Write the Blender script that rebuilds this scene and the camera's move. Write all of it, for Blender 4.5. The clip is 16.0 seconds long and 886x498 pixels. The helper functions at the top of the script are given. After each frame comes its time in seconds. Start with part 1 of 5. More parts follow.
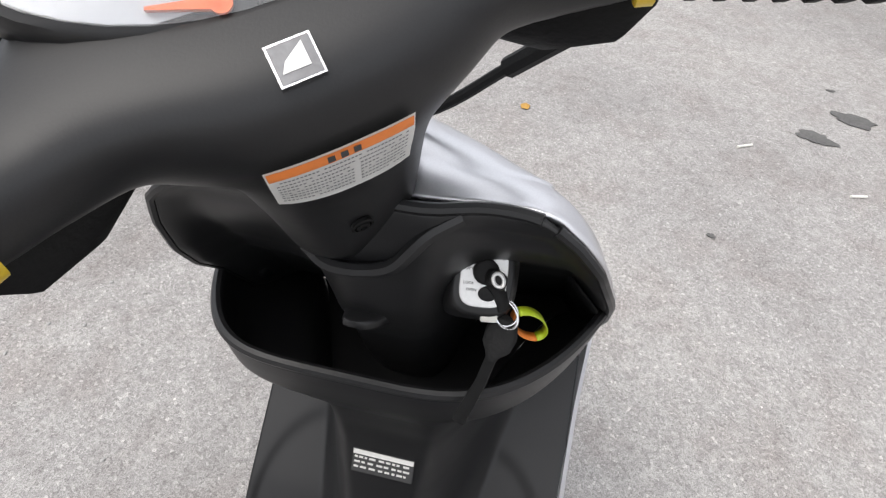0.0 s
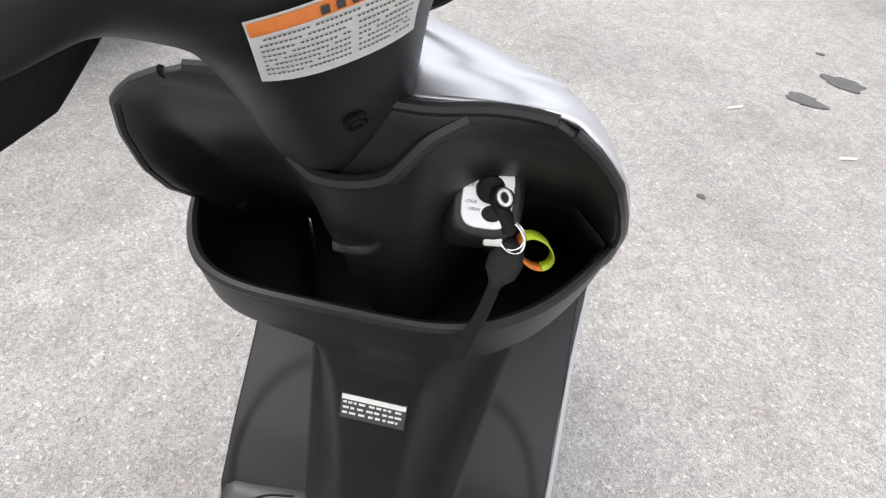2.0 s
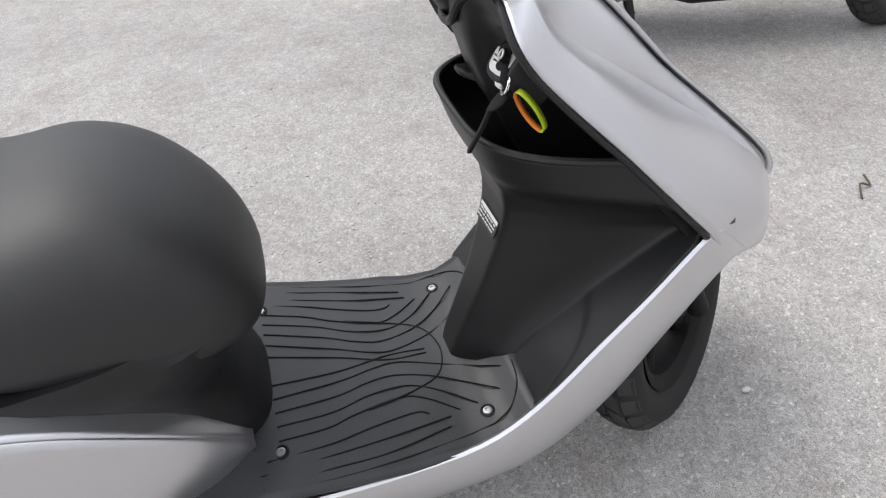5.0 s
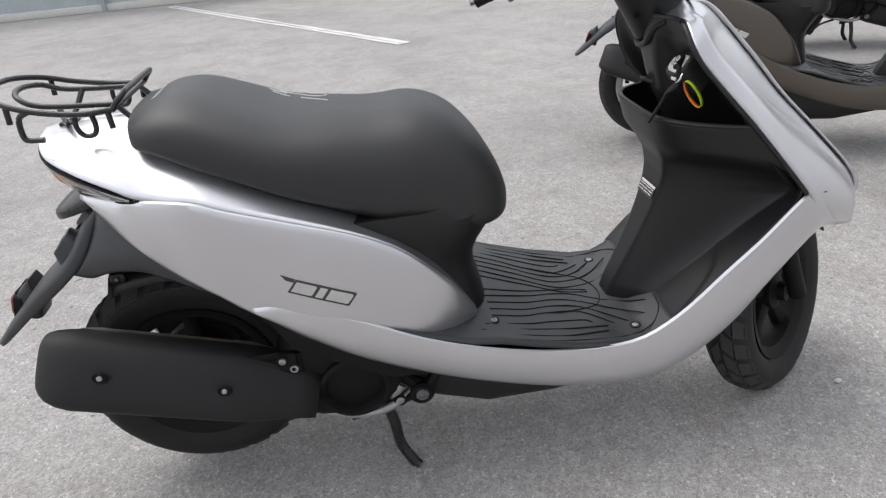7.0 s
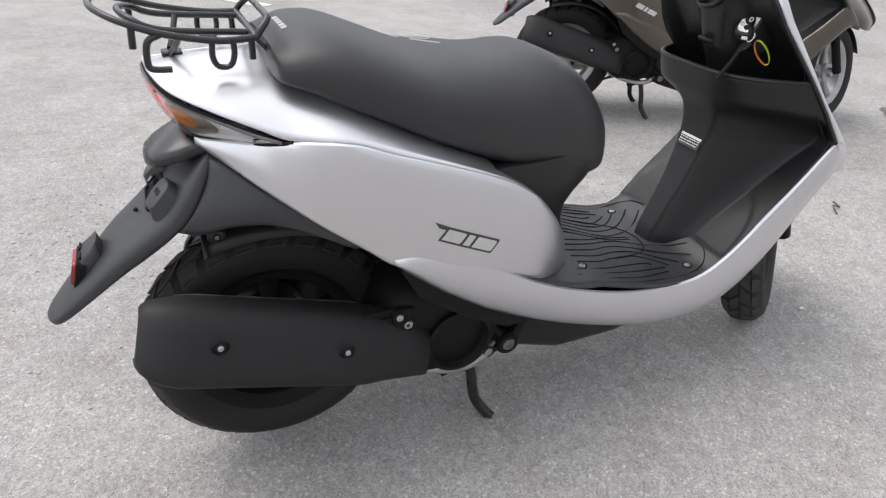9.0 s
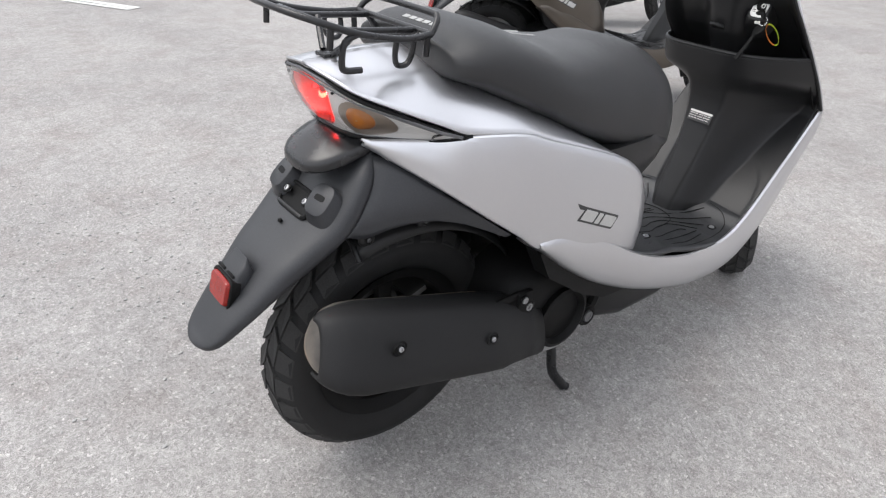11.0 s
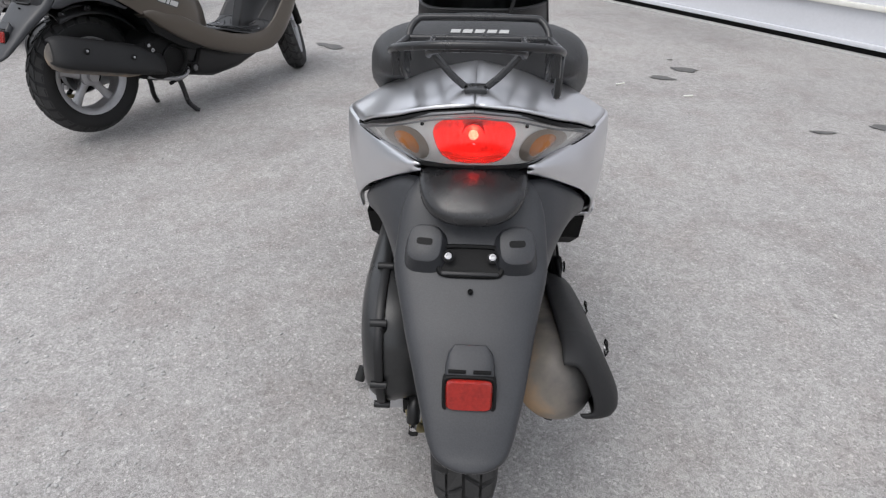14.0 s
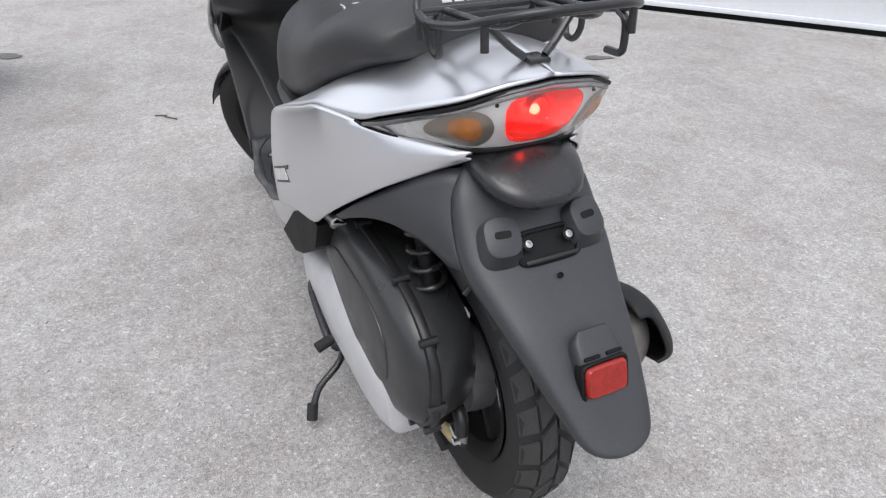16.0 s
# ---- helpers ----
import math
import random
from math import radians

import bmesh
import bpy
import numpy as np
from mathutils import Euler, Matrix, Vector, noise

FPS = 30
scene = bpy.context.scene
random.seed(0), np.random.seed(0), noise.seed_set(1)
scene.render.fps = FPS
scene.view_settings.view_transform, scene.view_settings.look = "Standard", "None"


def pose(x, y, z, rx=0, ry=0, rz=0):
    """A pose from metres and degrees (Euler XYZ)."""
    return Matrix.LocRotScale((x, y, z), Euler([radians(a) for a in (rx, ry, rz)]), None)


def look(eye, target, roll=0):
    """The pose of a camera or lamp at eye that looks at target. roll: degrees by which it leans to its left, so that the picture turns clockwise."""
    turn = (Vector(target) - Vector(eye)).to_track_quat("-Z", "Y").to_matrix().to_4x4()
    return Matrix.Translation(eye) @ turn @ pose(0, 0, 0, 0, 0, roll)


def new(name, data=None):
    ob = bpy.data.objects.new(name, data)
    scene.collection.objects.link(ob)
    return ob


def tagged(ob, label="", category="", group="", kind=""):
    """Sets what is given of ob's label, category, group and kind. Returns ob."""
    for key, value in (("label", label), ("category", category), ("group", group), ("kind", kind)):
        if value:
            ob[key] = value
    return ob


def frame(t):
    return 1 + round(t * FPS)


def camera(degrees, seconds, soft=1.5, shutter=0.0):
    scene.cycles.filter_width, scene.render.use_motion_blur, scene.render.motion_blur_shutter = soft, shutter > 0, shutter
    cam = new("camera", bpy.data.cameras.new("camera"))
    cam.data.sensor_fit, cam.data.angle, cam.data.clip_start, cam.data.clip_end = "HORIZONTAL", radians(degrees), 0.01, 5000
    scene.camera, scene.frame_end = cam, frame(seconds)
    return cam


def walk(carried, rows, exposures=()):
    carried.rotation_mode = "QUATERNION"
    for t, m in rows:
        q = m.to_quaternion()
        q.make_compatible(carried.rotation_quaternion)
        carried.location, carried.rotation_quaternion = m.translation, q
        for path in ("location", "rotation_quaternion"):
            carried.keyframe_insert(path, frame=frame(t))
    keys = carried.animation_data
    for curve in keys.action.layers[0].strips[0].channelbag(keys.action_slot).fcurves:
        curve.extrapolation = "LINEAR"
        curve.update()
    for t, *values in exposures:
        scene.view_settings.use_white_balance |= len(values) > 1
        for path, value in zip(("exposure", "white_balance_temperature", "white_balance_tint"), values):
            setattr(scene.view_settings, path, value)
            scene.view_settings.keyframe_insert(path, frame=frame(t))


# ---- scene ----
from mathutils.bvhtree import BVHTree

cam = camera(68.6, 16.0, 1.25)
EXPOSURE = [(0, 0.3, 6500, 10), (0.5, 0.46, 6500, 10), (1.5, 0.52, 6500, 10), (2.5, 0.68, 6500, 10), (3.5, 0.84, 6500, 10), (6, -0.02, 6400, 10), (7, 0.07, 6420, 10), (8.5, 0.22, 6440, 10), (11, 0.28, 6400, 10), (12, 0.29, 6350, 10), (12.5, 0.14, 6330, 10), (13, -0.02, 6320, 10), (14.5, -0.02, 6290, 10), (16, 0.24, 6260, 10)]
PATH = [
    (0, (0.654, -0.081, 0.99), (2.129, 0.16, -0.34), 5.1),
    (0.5, (0.658, -0.066, 0.951), (2.159, 0.123, -0.358), 6.7),
    (1, (0.66, -0.065, 0.945), (2.142, 0.081, -0.39), 7.0),
    (1.5, (0.657, -0.069, 0.942), (2.122, 0.073, -0.412), 7.3),
    (2, (0.657, -0.073, 0.941), (2.089, 0.097, -0.444), 7.0),
    (2.5, (0.655, -0.089, 0.938), (2.02, 0.149, -0.504), 5.6),
    (3, (0.675, -0.12, 0.924), (1.935, 0.306, -0.57), 4.4),
    (3.2, (0.689, -0.144, 0.915), (1.853, 0.419, -0.61), 3.5),
    (3.5, (0.706, -0.19, 0.91), (1.64, 0.537, -0.703), -0.9),
    (3.7, (0.705, -0.231, 0.916), (1.516, 0.608, -0.709), -5.0),
    (5.8, (0.755, -0.85, 0.995), (0.946, 0.797, -0.125), -4.9),
    (6, (0.714, -0.908, 0.995), (0.9, 0.762, -0.09), -5.4),
    (6.5, (0.582, -1.033, 0.992), (0.883, 0.687, 0.018), -3.6),
    (7, (0.449, -1.035, 0.959), (0.633, 0.718, 0.013), -4.9),
    (7.5, (0.346, -0.977, 0.944), (0.594, 0.743, -0.045), -5.0),
    (8, (0.217, -0.977, 0.944), (0.639, 0.736, 0.001), -1.9),
    (8.5, (0.086, -0.975, 0.942), (0.698, 0.66, -0.033), -0.7),
    (8.7, (0.041, -0.956, 0.927), (0.699, 0.639, -0.084), 0.9),
    (10.8, (-0.361, -0.76, 0.916), (0.719, 0.603, -0.072), 2.4),
    (11, (-0.4, -0.737, 0.909), (0.709, 0.593, -0.093), 3.6),
    (11.5, (-0.506, -0.61, 0.893), (0.719, 0.594, -0.133), 2.3),
    (12, (-0.607, -0.496, 0.906), (0.727, 0.589, -0.116), 1.5),
    (12.5, (-0.722, -0.378, 0.922), (0.809, 0.407, -0.098), 0.8),
    (13, (-0.755, -0.271, 0.91), (0.869, 0.261, -0.13), 1.7),
    (13.5, (-0.718, -0.13, 0.908), (0.97, 0.211, -0.11), 0.3),
    (14, (-0.697, -0.011, 0.917), (1.018, 0.103, -0.104), 0.1),
    (14.5, (-0.705, 0.126, 0.929), (0.994, -0.189, -0.077), 0.3),
    (15, (-0.688, 0.216, 0.917), (0.954, -0.292, -0.105), 2.2),
    (15.5, (-0.59, 0.309, 0.897), (0.983, -0.338, -0.155), -0.9),
    (16, (-0.541, 0.366, 0.894), (0.974, -0.369, -0.185), 0.4),
]
walk(cam, [(t, look(eye, target, roll)) for t, eye, target, roll in PATH], EXPOSURE)

# ---- light ----
world = bpy.data.worlds.new("world")
scene.world = world
world.use_nodes = True
wn = world.node_tree
sky = wn.nodes.new("ShaderNodeTexSky")
sky.sky_type, sky.sun_disc = "NISHITA", False
sky.sun_elevation, sky.sun_rotation = radians(63), radians(309)
sky.dust_density, sky.air_density = 6.0, 1.0
grey = wn.nodes.new("ShaderNodeMixRGB")
grey.inputs[0].default_value, grey.inputs[2].default_value = 0.75, (7.4, 7.5, 7.75, 1)
wn.links.new(sky.outputs[0], grey.inputs[1])
wn.links.new(grey.outputs[0], wn.nodes["Background"].inputs[0])
wn.nodes["Background"].inputs[1].default_value = 0.178
sun = new("sun", bpy.data.lights.new("sun", "SUN"))
sun.data.energy, sun.data.angle, sun.data.color = 1.35, radians(40), (1.0, 0.985, 0.96)
sun.matrix_world = look((-2.0, 1.6, 5), (0, 0, 0))


# ---- materials ----
def material(name, colour, rough=0.5, metal=0.0, grain=300.0, amount=0.12, blotch=6.0, bump=0.15, wear=0.1, coat=0.0, spec=0.5):
    """A surface with fine grain, broad blotches and a fine relief."""
    m = bpy.data.materials.new(name)
    m.use_nodes = True
    t = m.node_tree
    b = t.nodes["Principled BSDF"]
    co = t.nodes.new("ShaderNodeTexCoord")
    fine, broad = t.nodes.new("ShaderNodeTexNoise"), t.nodes.new("ShaderNodeTexNoise")
    fine.inputs["Scale"].default_value, broad.inputs["Scale"].default_value = grain, blotch
    fine.inputs["Detail"].default_value, broad.inputs["Detail"].default_value = 3, 5
    mixed = t.nodes.new("ShaderNodeMath")
    mixed.operation = "MULTIPLY_ADD"
    mixed.inputs[1].default_value = 0.5
    half = t.nodes.new("ShaderNodeMath")
    half.operation = "MULTIPLY"
    half.inputs[1].default_value = 0.5
    for n in (fine, broad):
        t.links.new(co.outputs["Object"], n.inputs["Vector"])
    t.links.new(broad.outputs["Fac"], half.inputs[0])
    t.links.new(fine.outputs["Fac"], mixed.inputs[0])
    t.links.new(half.outputs[0], mixed.inputs[2])
    ramp = t.nodes.new("ShaderNodeValToRGB")
    ramp.color_ramp.elements[0].position, ramp.color_ramp.elements[1].position = 0.3, 0.7
    ramp.color_ramp.elements[0].color = (*[c * (1 - amount) for c in colour], 1)
    ramp.color_ramp.elements[1].color = (*[min(1, c * (1 + amount)) for c in colour], 1)
    t.links.new(mixed.outputs[0], ramp.inputs[0])
    t.links.new(ramp.outputs[0], b.inputs["Base Color"])
    r = t.nodes.new("ShaderNodeMapRange")
    r.inputs[3].default_value, r.inputs[4].default_value = max(0.02, rough - wear), min(1, rough + wear)
    t.links.new(broad.outputs["Fac"], r.inputs[0])
    t.links.new(r.outputs[0], b.inputs["Roughness"])
    b.inputs["Metallic"].default_value = metal
    b.inputs["Coat Weight"].default_value = coat
    b.inputs["Coat Roughness"].default_value = 0.12
    b.inputs["Specular IOR Level"].default_value = spec
    if bump:
        bp = t.nodes.new("ShaderNodeBump")
        bp.inputs["Strength"].default_value, bp.inputs["Distance"].default_value = bump, 0.002
        t.links.new(fine.outputs["Fac"], bp.inputs["Height"])
        t.links.new(bp.outputs[0], b.inputs["Normal"])
    return m


def lens_material(name, colour, rough=0.08, alpha_weight=0.5, glow=0.0):
    m = bpy.data.materials.new(name)
    m.use_nodes = True
    b = m.node_tree.nodes["Principled BSDF"]
    b.inputs["Base Color"].default_value = (*colour, 1)
    b.inputs["Roughness"].default_value = rough
    b.inputs["Transmission Weight"].default_value = alpha_weight
    b.inputs["IOR"].default_value = 1.3
    if glow:
        b.inputs["Emission Color"].default_value = (*colour, 1)
        b.inputs["Emission Strength"].default_value = glow
    return m


def clear_material(name, colour, gloss, ribs):
    """Thin tinted plastic: light passes straight through, with a weak shine; ribs stripe its tint with painted light
    and dark.
    """
    m = bpy.data.materials.new(name)
    m.use_nodes = True
    t = m.node_tree
    t.nodes.remove(t.nodes["Principled BSDF"])
    pass_, shine, mixed = t.nodes.new("ShaderNodeBsdfTransparent"), t.nodes.new("ShaderNodeBsdfGlossy"), t.nodes.new("ShaderNodeMixShader")
    pass_.inputs[0].default_value = (*colour, 1)
    shine.inputs["Roughness"].default_value = 0.12
    edge, bend = t.nodes.new("ShaderNodeLayerWeight"), t.nodes.new("ShaderNodeMath")
    bend.operation = "POWER"
    bend.inputs[1].default_value = 3.0
    scale = t.nodes.new("ShaderNodeMath")
    scale.operation = "MULTIPLY_ADD"
    scale.inputs[1].default_value, scale.inputs[2].default_value = 0.7, gloss
    t.links.new(edge.outputs["Facing"], bend.inputs[0])
    t.links.new(bend.outputs[0], scale.inputs[0])
    t.links.new(scale.outputs[0], mixed.inputs[0])
    t.links.new(pass_.outputs[0], mixed.inputs[1])
    t.links.new(shine.outputs[0], mixed.inputs[2])
    t.links.new(mixed.outputs[0], t.nodes["Material Output"].inputs[0])
    if ribs:
        # tint bands imitate the bright and dim streaks of moulded ribs
        w = t.nodes.new("ShaderNodeTexWave")
        w.bands_direction = "Y"
        w.inputs["Scale"].default_value, w.inputs["Distortion"].default_value = ribs, 1.0
        co = t.nodes.new("ShaderNodeTexCoord")
        t.links.new(co.outputs["Object"], w.inputs["Vector"])
        r = t.nodes.new("ShaderNodeValToRGB")
        r.color_ramp.elements[0].color = (colour[0] * 0.66, colour[1] * 0.35, colour[2] * 0.35, 1)
        r.color_ramp.elements[1].color = (*colour, 1)
        t.links.new(w.outputs[0], r.inputs[0])
        t.links.new(r.outputs[0], pass_.inputs[0])
    return m


def stained_material():
    """Dark painted steel, heat-stained to beige on the side turned to the wheel; painted shade darkens its top."""
    m = bpy.data.materials.new("heat_stained_shaded_muffler")
    m.use_nodes = True
    t = m.node_tree
    b = t.nodes["Principled BSDF"]
    co = t.nodes.new("ShaderNodeTexCoord")
    n = t.nodes.new("ShaderNodeTexNoise")
    n.inputs["Scale"].default_value, n.inputs["Detail"].default_value = 28, 6
    t.links.new(co.outputs["Object"], n.inputs["Vector"])
    xyz = t.nodes.new("ShaderNodeSeparateXYZ")
    t.links.new(co.outputs["Object"], xyz.inputs[0])
    k = t.nodes.new("ShaderNodeMath")
    k.operation = "MULTIPLY_ADD"
    k.inputs[1].default_value, k.inputs[2].default_value = 14.0, 3.29
    t.links.new(xyz.outputs["Y"], k.inputs[0])
    # falls with height: keeps the stain low and paints shade on the top
    top_shade = t.nodes.new("ShaderNodeMath")
    top_shade.operation = "MULTIPLY_ADD"
    top_shade.inputs[1].default_value = -5.0
    t.links.new(xyz.outputs["Z"], top_shade.inputs[0])
    t.links.new(k.outputs[0], top_shade.inputs[2])
    a = t.nodes.new("ShaderNodeMath")
    a.operation = "ADD"
    t.links.new(top_shade.outputs[0], a.inputs[0])
    t.links.new(n.outputs["Fac"], a.inputs[1])
    r = t.nodes.new("ShaderNodeValToRGB")
    while len(r.color_ramp.elements) < 4:
        r.color_ramp.elements.new(0.5)
    for e, (p, c) in zip(r.color_ramp.elements, ((0.0, (0.055, 0.053, 0.052)), (0.25, (0.11, 0.10, 0.09)), (0.6, (0.21, 0.185, 0.155)), (1.0, (0.40, 0.27, 0.16)))):
        e.position, e.color = p, (*c, 1)
    t.links.new(a.outputs[0], r.inputs[0])
    t.links.new(r.outputs[0], b.inputs["Base Color"])
    b.inputs["Roughness"].default_value, b.inputs["Metallic"].default_value = 0.55, 0.2
    return m


def ground_material():
    """Worn pale asphalt: grey binder with light and dark chips, broad stains."""
    m = bpy.data.materials.new("worn_asphalt")
    m.use_nodes = True
    t = m.node_tree
    b = t.nodes["Principled BSDF"]
    co = t.nodes.new("ShaderNodeTexCoord")

    def noise_node(scale, detail, rough=0.6):
        n = t.nodes.new("ShaderNodeTexNoise")
        n.inputs["Scale"].default_value, n.inputs["Detail"].default_value, n.inputs["Roughness"].default_value = scale, detail, rough
        t.links.new(co.outputs["Object"], n.inputs["Vector"])
        return n

    def ramp_node(source, stops):
        r = t.nodes.new("ShaderNodeValToRGB")
        while len(r.color_ramp.elements) < len(stops):
            r.color_ramp.elements.new(0.5)
        for e, (p, c) in zip(r.color_ramp.elements, stops):
            e.position, e.color = p, (*c, 1)
        t.links.new(source, r.inputs[0])
        return r

    def mix(kind, fac, a, c):
        x = t.nodes.new("ShaderNodeMixRGB")
        x.blend_type = kind
        x.inputs[0].default_value = fac
        t.links.new(a, x.inputs[1])
        t.links.new(c, x.inputs[2])
        return x

    chips = t.nodes.new("ShaderNodeTexVoronoi")
    chips.inputs["Scale"].default_value = 210
    t.links.new(co.outputs["Object"], chips.inputs["Vector"])
    shade = ramp_node(chips.outputs["Color"], [(0.10, (0.27, 0.266, 0.262)), (0.38, (0.340, 0.335, 0.330)), (0.6, (0.378, 0.373, 0.367)), (0.82, (0.420, 0.414, 0.406)), (0.95, (0.56, 0.55, 0.54))])
    fine = ramp_node(noise_node(420, 3).outputs["Fac"], [(0.32, (0.56, 0.555, 0.55)), (0.6, (1.16, 1.16, 1.16))])
    mid = ramp_node(noise_node(26, 6).outputs["Fac"], [(0.3, (0.86, 0.855, 0.85)), (0.7, (1.08, 1.08, 1.08))])
    broad = ramp_node(noise_node(0.9, 7).outputs["Fac"], [(0.30, (0.80, 0.79, 0.79)), (0.5, (0.99, 0.98, 0.975)), (0.70, (1.10, 1.09, 1.075))])
    specks = t.nodes.new("ShaderNodeTexVoronoi")
    specks.inputs["Scale"].default_value = 75
    t.links.new(co.outputs["Object"], specks.inputs["Vector"])
    near = ramp_node(specks.outputs["Distance"], [(0.0, (1, 1, 1)), (0.16, (1, 1, 1)), (0.22, (0, 0, 0))])
    pick = ramp_node(specks.outputs["Color"], [(0.0, (0.68, 0.675, 0.67)), (0.06, (0.68, 0.675, 0.67)), (0.08, (1, 1, 1)), (0.87, (1, 1, 1)), (0.90, (1.45, 1.44, 1.42)), (0.97, (1.9, 1.88, 1.85))])
    c = mix("MULTIPLY", 1.0, shade.outputs[0], fine.outputs[0])
    dotted = mix("MULTIPLY", 1.0, c.outputs[0], pick.outputs[0])
    spread = t.nodes.new("ShaderNodeMixRGB")
    t.links.new(near.outputs[0], spread.inputs[0])
    t.links.new(c.outputs[0], spread.inputs[1])
    t.links.new(dotted.outputs[0], spread.inputs[2])
    c = spread
    c = mix("MULTIPLY", 1.0, c.outputs[0], mid.outputs[0])
    mottle = ramp_node(noise_node(4.5, 8, 0.68).outputs["Fac"], [(0.30, (0.86, 0.82, 0.805)), (0.52, (1.0, 0.995, 0.99)), (0.72, (1.06, 1.055, 1.05))])
    c = mix("MULTIPLY", 1.0, c.outputs[0], broad.outputs[0])
    c = mix("MULTIPLY", 1.0, c.outputs[0], mottle.outputs[0])
    t.links.new(c.outputs[0], b.inputs["Base Color"])
    b.inputs["Roughness"].default_value = 0.88
    b.inputs["Specular IOR Level"].default_value = 0.3
    bp = t.nodes.new("ShaderNodeBump")
    bp.inputs["Strength"].default_value, bp.inputs["Distance"].default_value = 0.5, 0.004
    t.links.new(c.outputs[0], bp.inputs["Height"])
    t.links.new(bp.outputs[0], b.inputs["Normal"])
    return m


SILVER = material("silver_metallic_paint", (0.66, 0.66, 0.68), 0.33, 0.92, 900, 0.06, 3, 0.03, 0.04, coat=0.5)
BROWN = material("brown_metallic_paint", (0.105, 0.089, 0.072), 0.35, 0.6, 900, 0.08, 3, 0.03, 0.05, coat=0.5)
PLASTIC = material("black_textured_plastic", (0.0120, 0.0120, 0.0126), 0.42, 0, 900, 0.2, 9, 0.035, 0.06, spec=0.40)
GREY_PLASTIC = material("faded_black_plastic", (0.028, 0.0292, 0.0325), 0.45, 0, 500, 0.28, 14, 0.08, 0.12)
VINYL = material("black_seat_vinyl", (0.0150, 0.0150, 0.0157), 0.47, 0, 1400, 0.25, 7, 0.22, 0.07, spec=0.6)
RUBBER = material("tyre_rubber", (0.0085, 0.0085, 0.0085), 0.75, 0, 500, 0.25, 18, 0.25, 0.1)
MATT = material("dark_grey_heat_paint", (0.0110, 0.0110, 0.0115), 0.6, 0, 700, 0.15, 14, 0.2, 0.08, spec=0.35)
# engine paint; its near-black also serves as painted shade in grooves and pocket
ENGINE = material("black_engine_paint_and_shade", (0.005, 0.005, 0.005), 0.6, 0, 300, 0.3, 20, 0.2, 0.12, spec=0.22)
ALLOY = material("grey_cast_alloy", (0.42, 0.42, 0.43), 0.45, 0.8, 500, 0.2, 20, 0.25, 0.1)
CHROME = material("bright_steel", (0.75, 0.75, 0.76), 0.18, 1.0, 500, 0.1, 30, 0.05, 0.08)
BLACK_STEEL = material("black_coated_steel", (0.014, 0.014, 0.015), 0.28, 0, 600, 0.2, 20, 0.1, 0.06)
WHITE_LABEL = material("white_label_paper", (0.72, 0.71, 0.68), 0.5, 0, 300, 0.05, 20, 0.0)
ORANGE_LABEL = material("orange_label_ink", (0.83, 0.24, 0.05), 0.45, 0, 300, 0.05, 20, 0.0)
INK = material("dark_ink", (0.05, 0.05, 0.05), 0.55, 0, 300, 0.1, 20, 0.0)
TEXT_INK = material("grey_print_ink", (0.16, 0.16, 0.16), 0.55, 0, 300, 0.1, 20, 0.0)
PLATE = material("satin_metal_plate", (0.6, 0.6, 0.59), 0.4, 0.5, 400, 0.1, 30, 0.05)
YELLOW = material("yellow_plastic", (0.72, 0.5, 0.03), 0.4, 0, 300, 0.1, 20, 0.05)
LIME = material("lime_strap", (0.42, 0.55, 0.02), 0.5, 0, 600, 0.1, 60, 0.1)
ORANGE = material("orange_strap", (0.7, 0.2, 0.03), 0.5, 0, 600, 0.1, 60, 0.1)
WHITE_PLASTIC = material("white_plastic", (0.7, 0.69, 0.64), 0.45, 0, 300, 0.08, 30, 0.05)
HOSE = material("yellowed_hose", (0.28, 0.23, 0.11), 0.45, 0, 200, 0.2, 30, 0.1)
REFLECTOR = material("lamp_reflector", (0.68, 0.67, 0.65), 0.25, 0.05, 300, 0.05, 30, 0.05)
DISH = material("signal_dish", (0.27, 0.225, 0.185), 0.35, 0.6, 300, 0.1, 40, 0.05)
RED_LENS = clear_material("red_lens", (1.0, 0.10, 0.045), 0.05, 240.0)
COVER = clear_material("clear_cover", (0.97, 0.97, 0.97), 0.08, 0.0)
BOWL = material("ribbed_lamp_bowl", (0.80, 0.72, 0.68), 0.30, 0.35, 260, 0.15, 60, 0.5, 0.1)
# weak emission stands in for bulb light on lens_rib and bulb_shade
RED_BAND = lens_material("deep_red_lens", (0.62, 0.035, 0.015), 0.2, 0.1, 0.1)
RED_REFLEX = material("red_reflex", (0.26, 0.016, 0.011), 0.14, 0, 260, 0.25, 90, 0.3)
AMBER = lens_material("amber_lens", (0.62, 0.22, 0.045), 0.15, 0.4)
CLEAR = lens_material("clear_lens", (0.95, 0.95, 0.95), 0.04, 0.95)
BULB = lens_material("lit_bulb", (1.0, 0.17, 0.20), 0.3, 0.0, 62.0)
DIAL = material("grey_dial", (0.5, 0.52, 0.55), 0.4, 0, 300, 0.05, 20, 0.0)
DULL_STEEL = material("dull_steel", (0.16, 0.16, 0.165), 0.4, 0.6, 300, 0.2, 40, 0.1)
TREAD = material("dusty_tyre_tread", (0.030, 0.0295, 0.029), 0.8, 0, 400, 0.3, 14, 0.3)
HOOD = material("glossy_black_hood", (0.02, 0.02, 0.021), 0.26, 0, 500, 0.2, 22, 0.05, 0.12)
AIRBOX = material("scuffed_black_plastic", (0.022, 0.0225, 0.023), 0.33, 0, 300, 0.25, 25, 0.06, 0.15)
FOOT_BOARD = material("dusty_black_plastic", (0.029, 0.030, 0.032), 0.44, 0, 500, 0.25, 9, 0.08, 0.12)
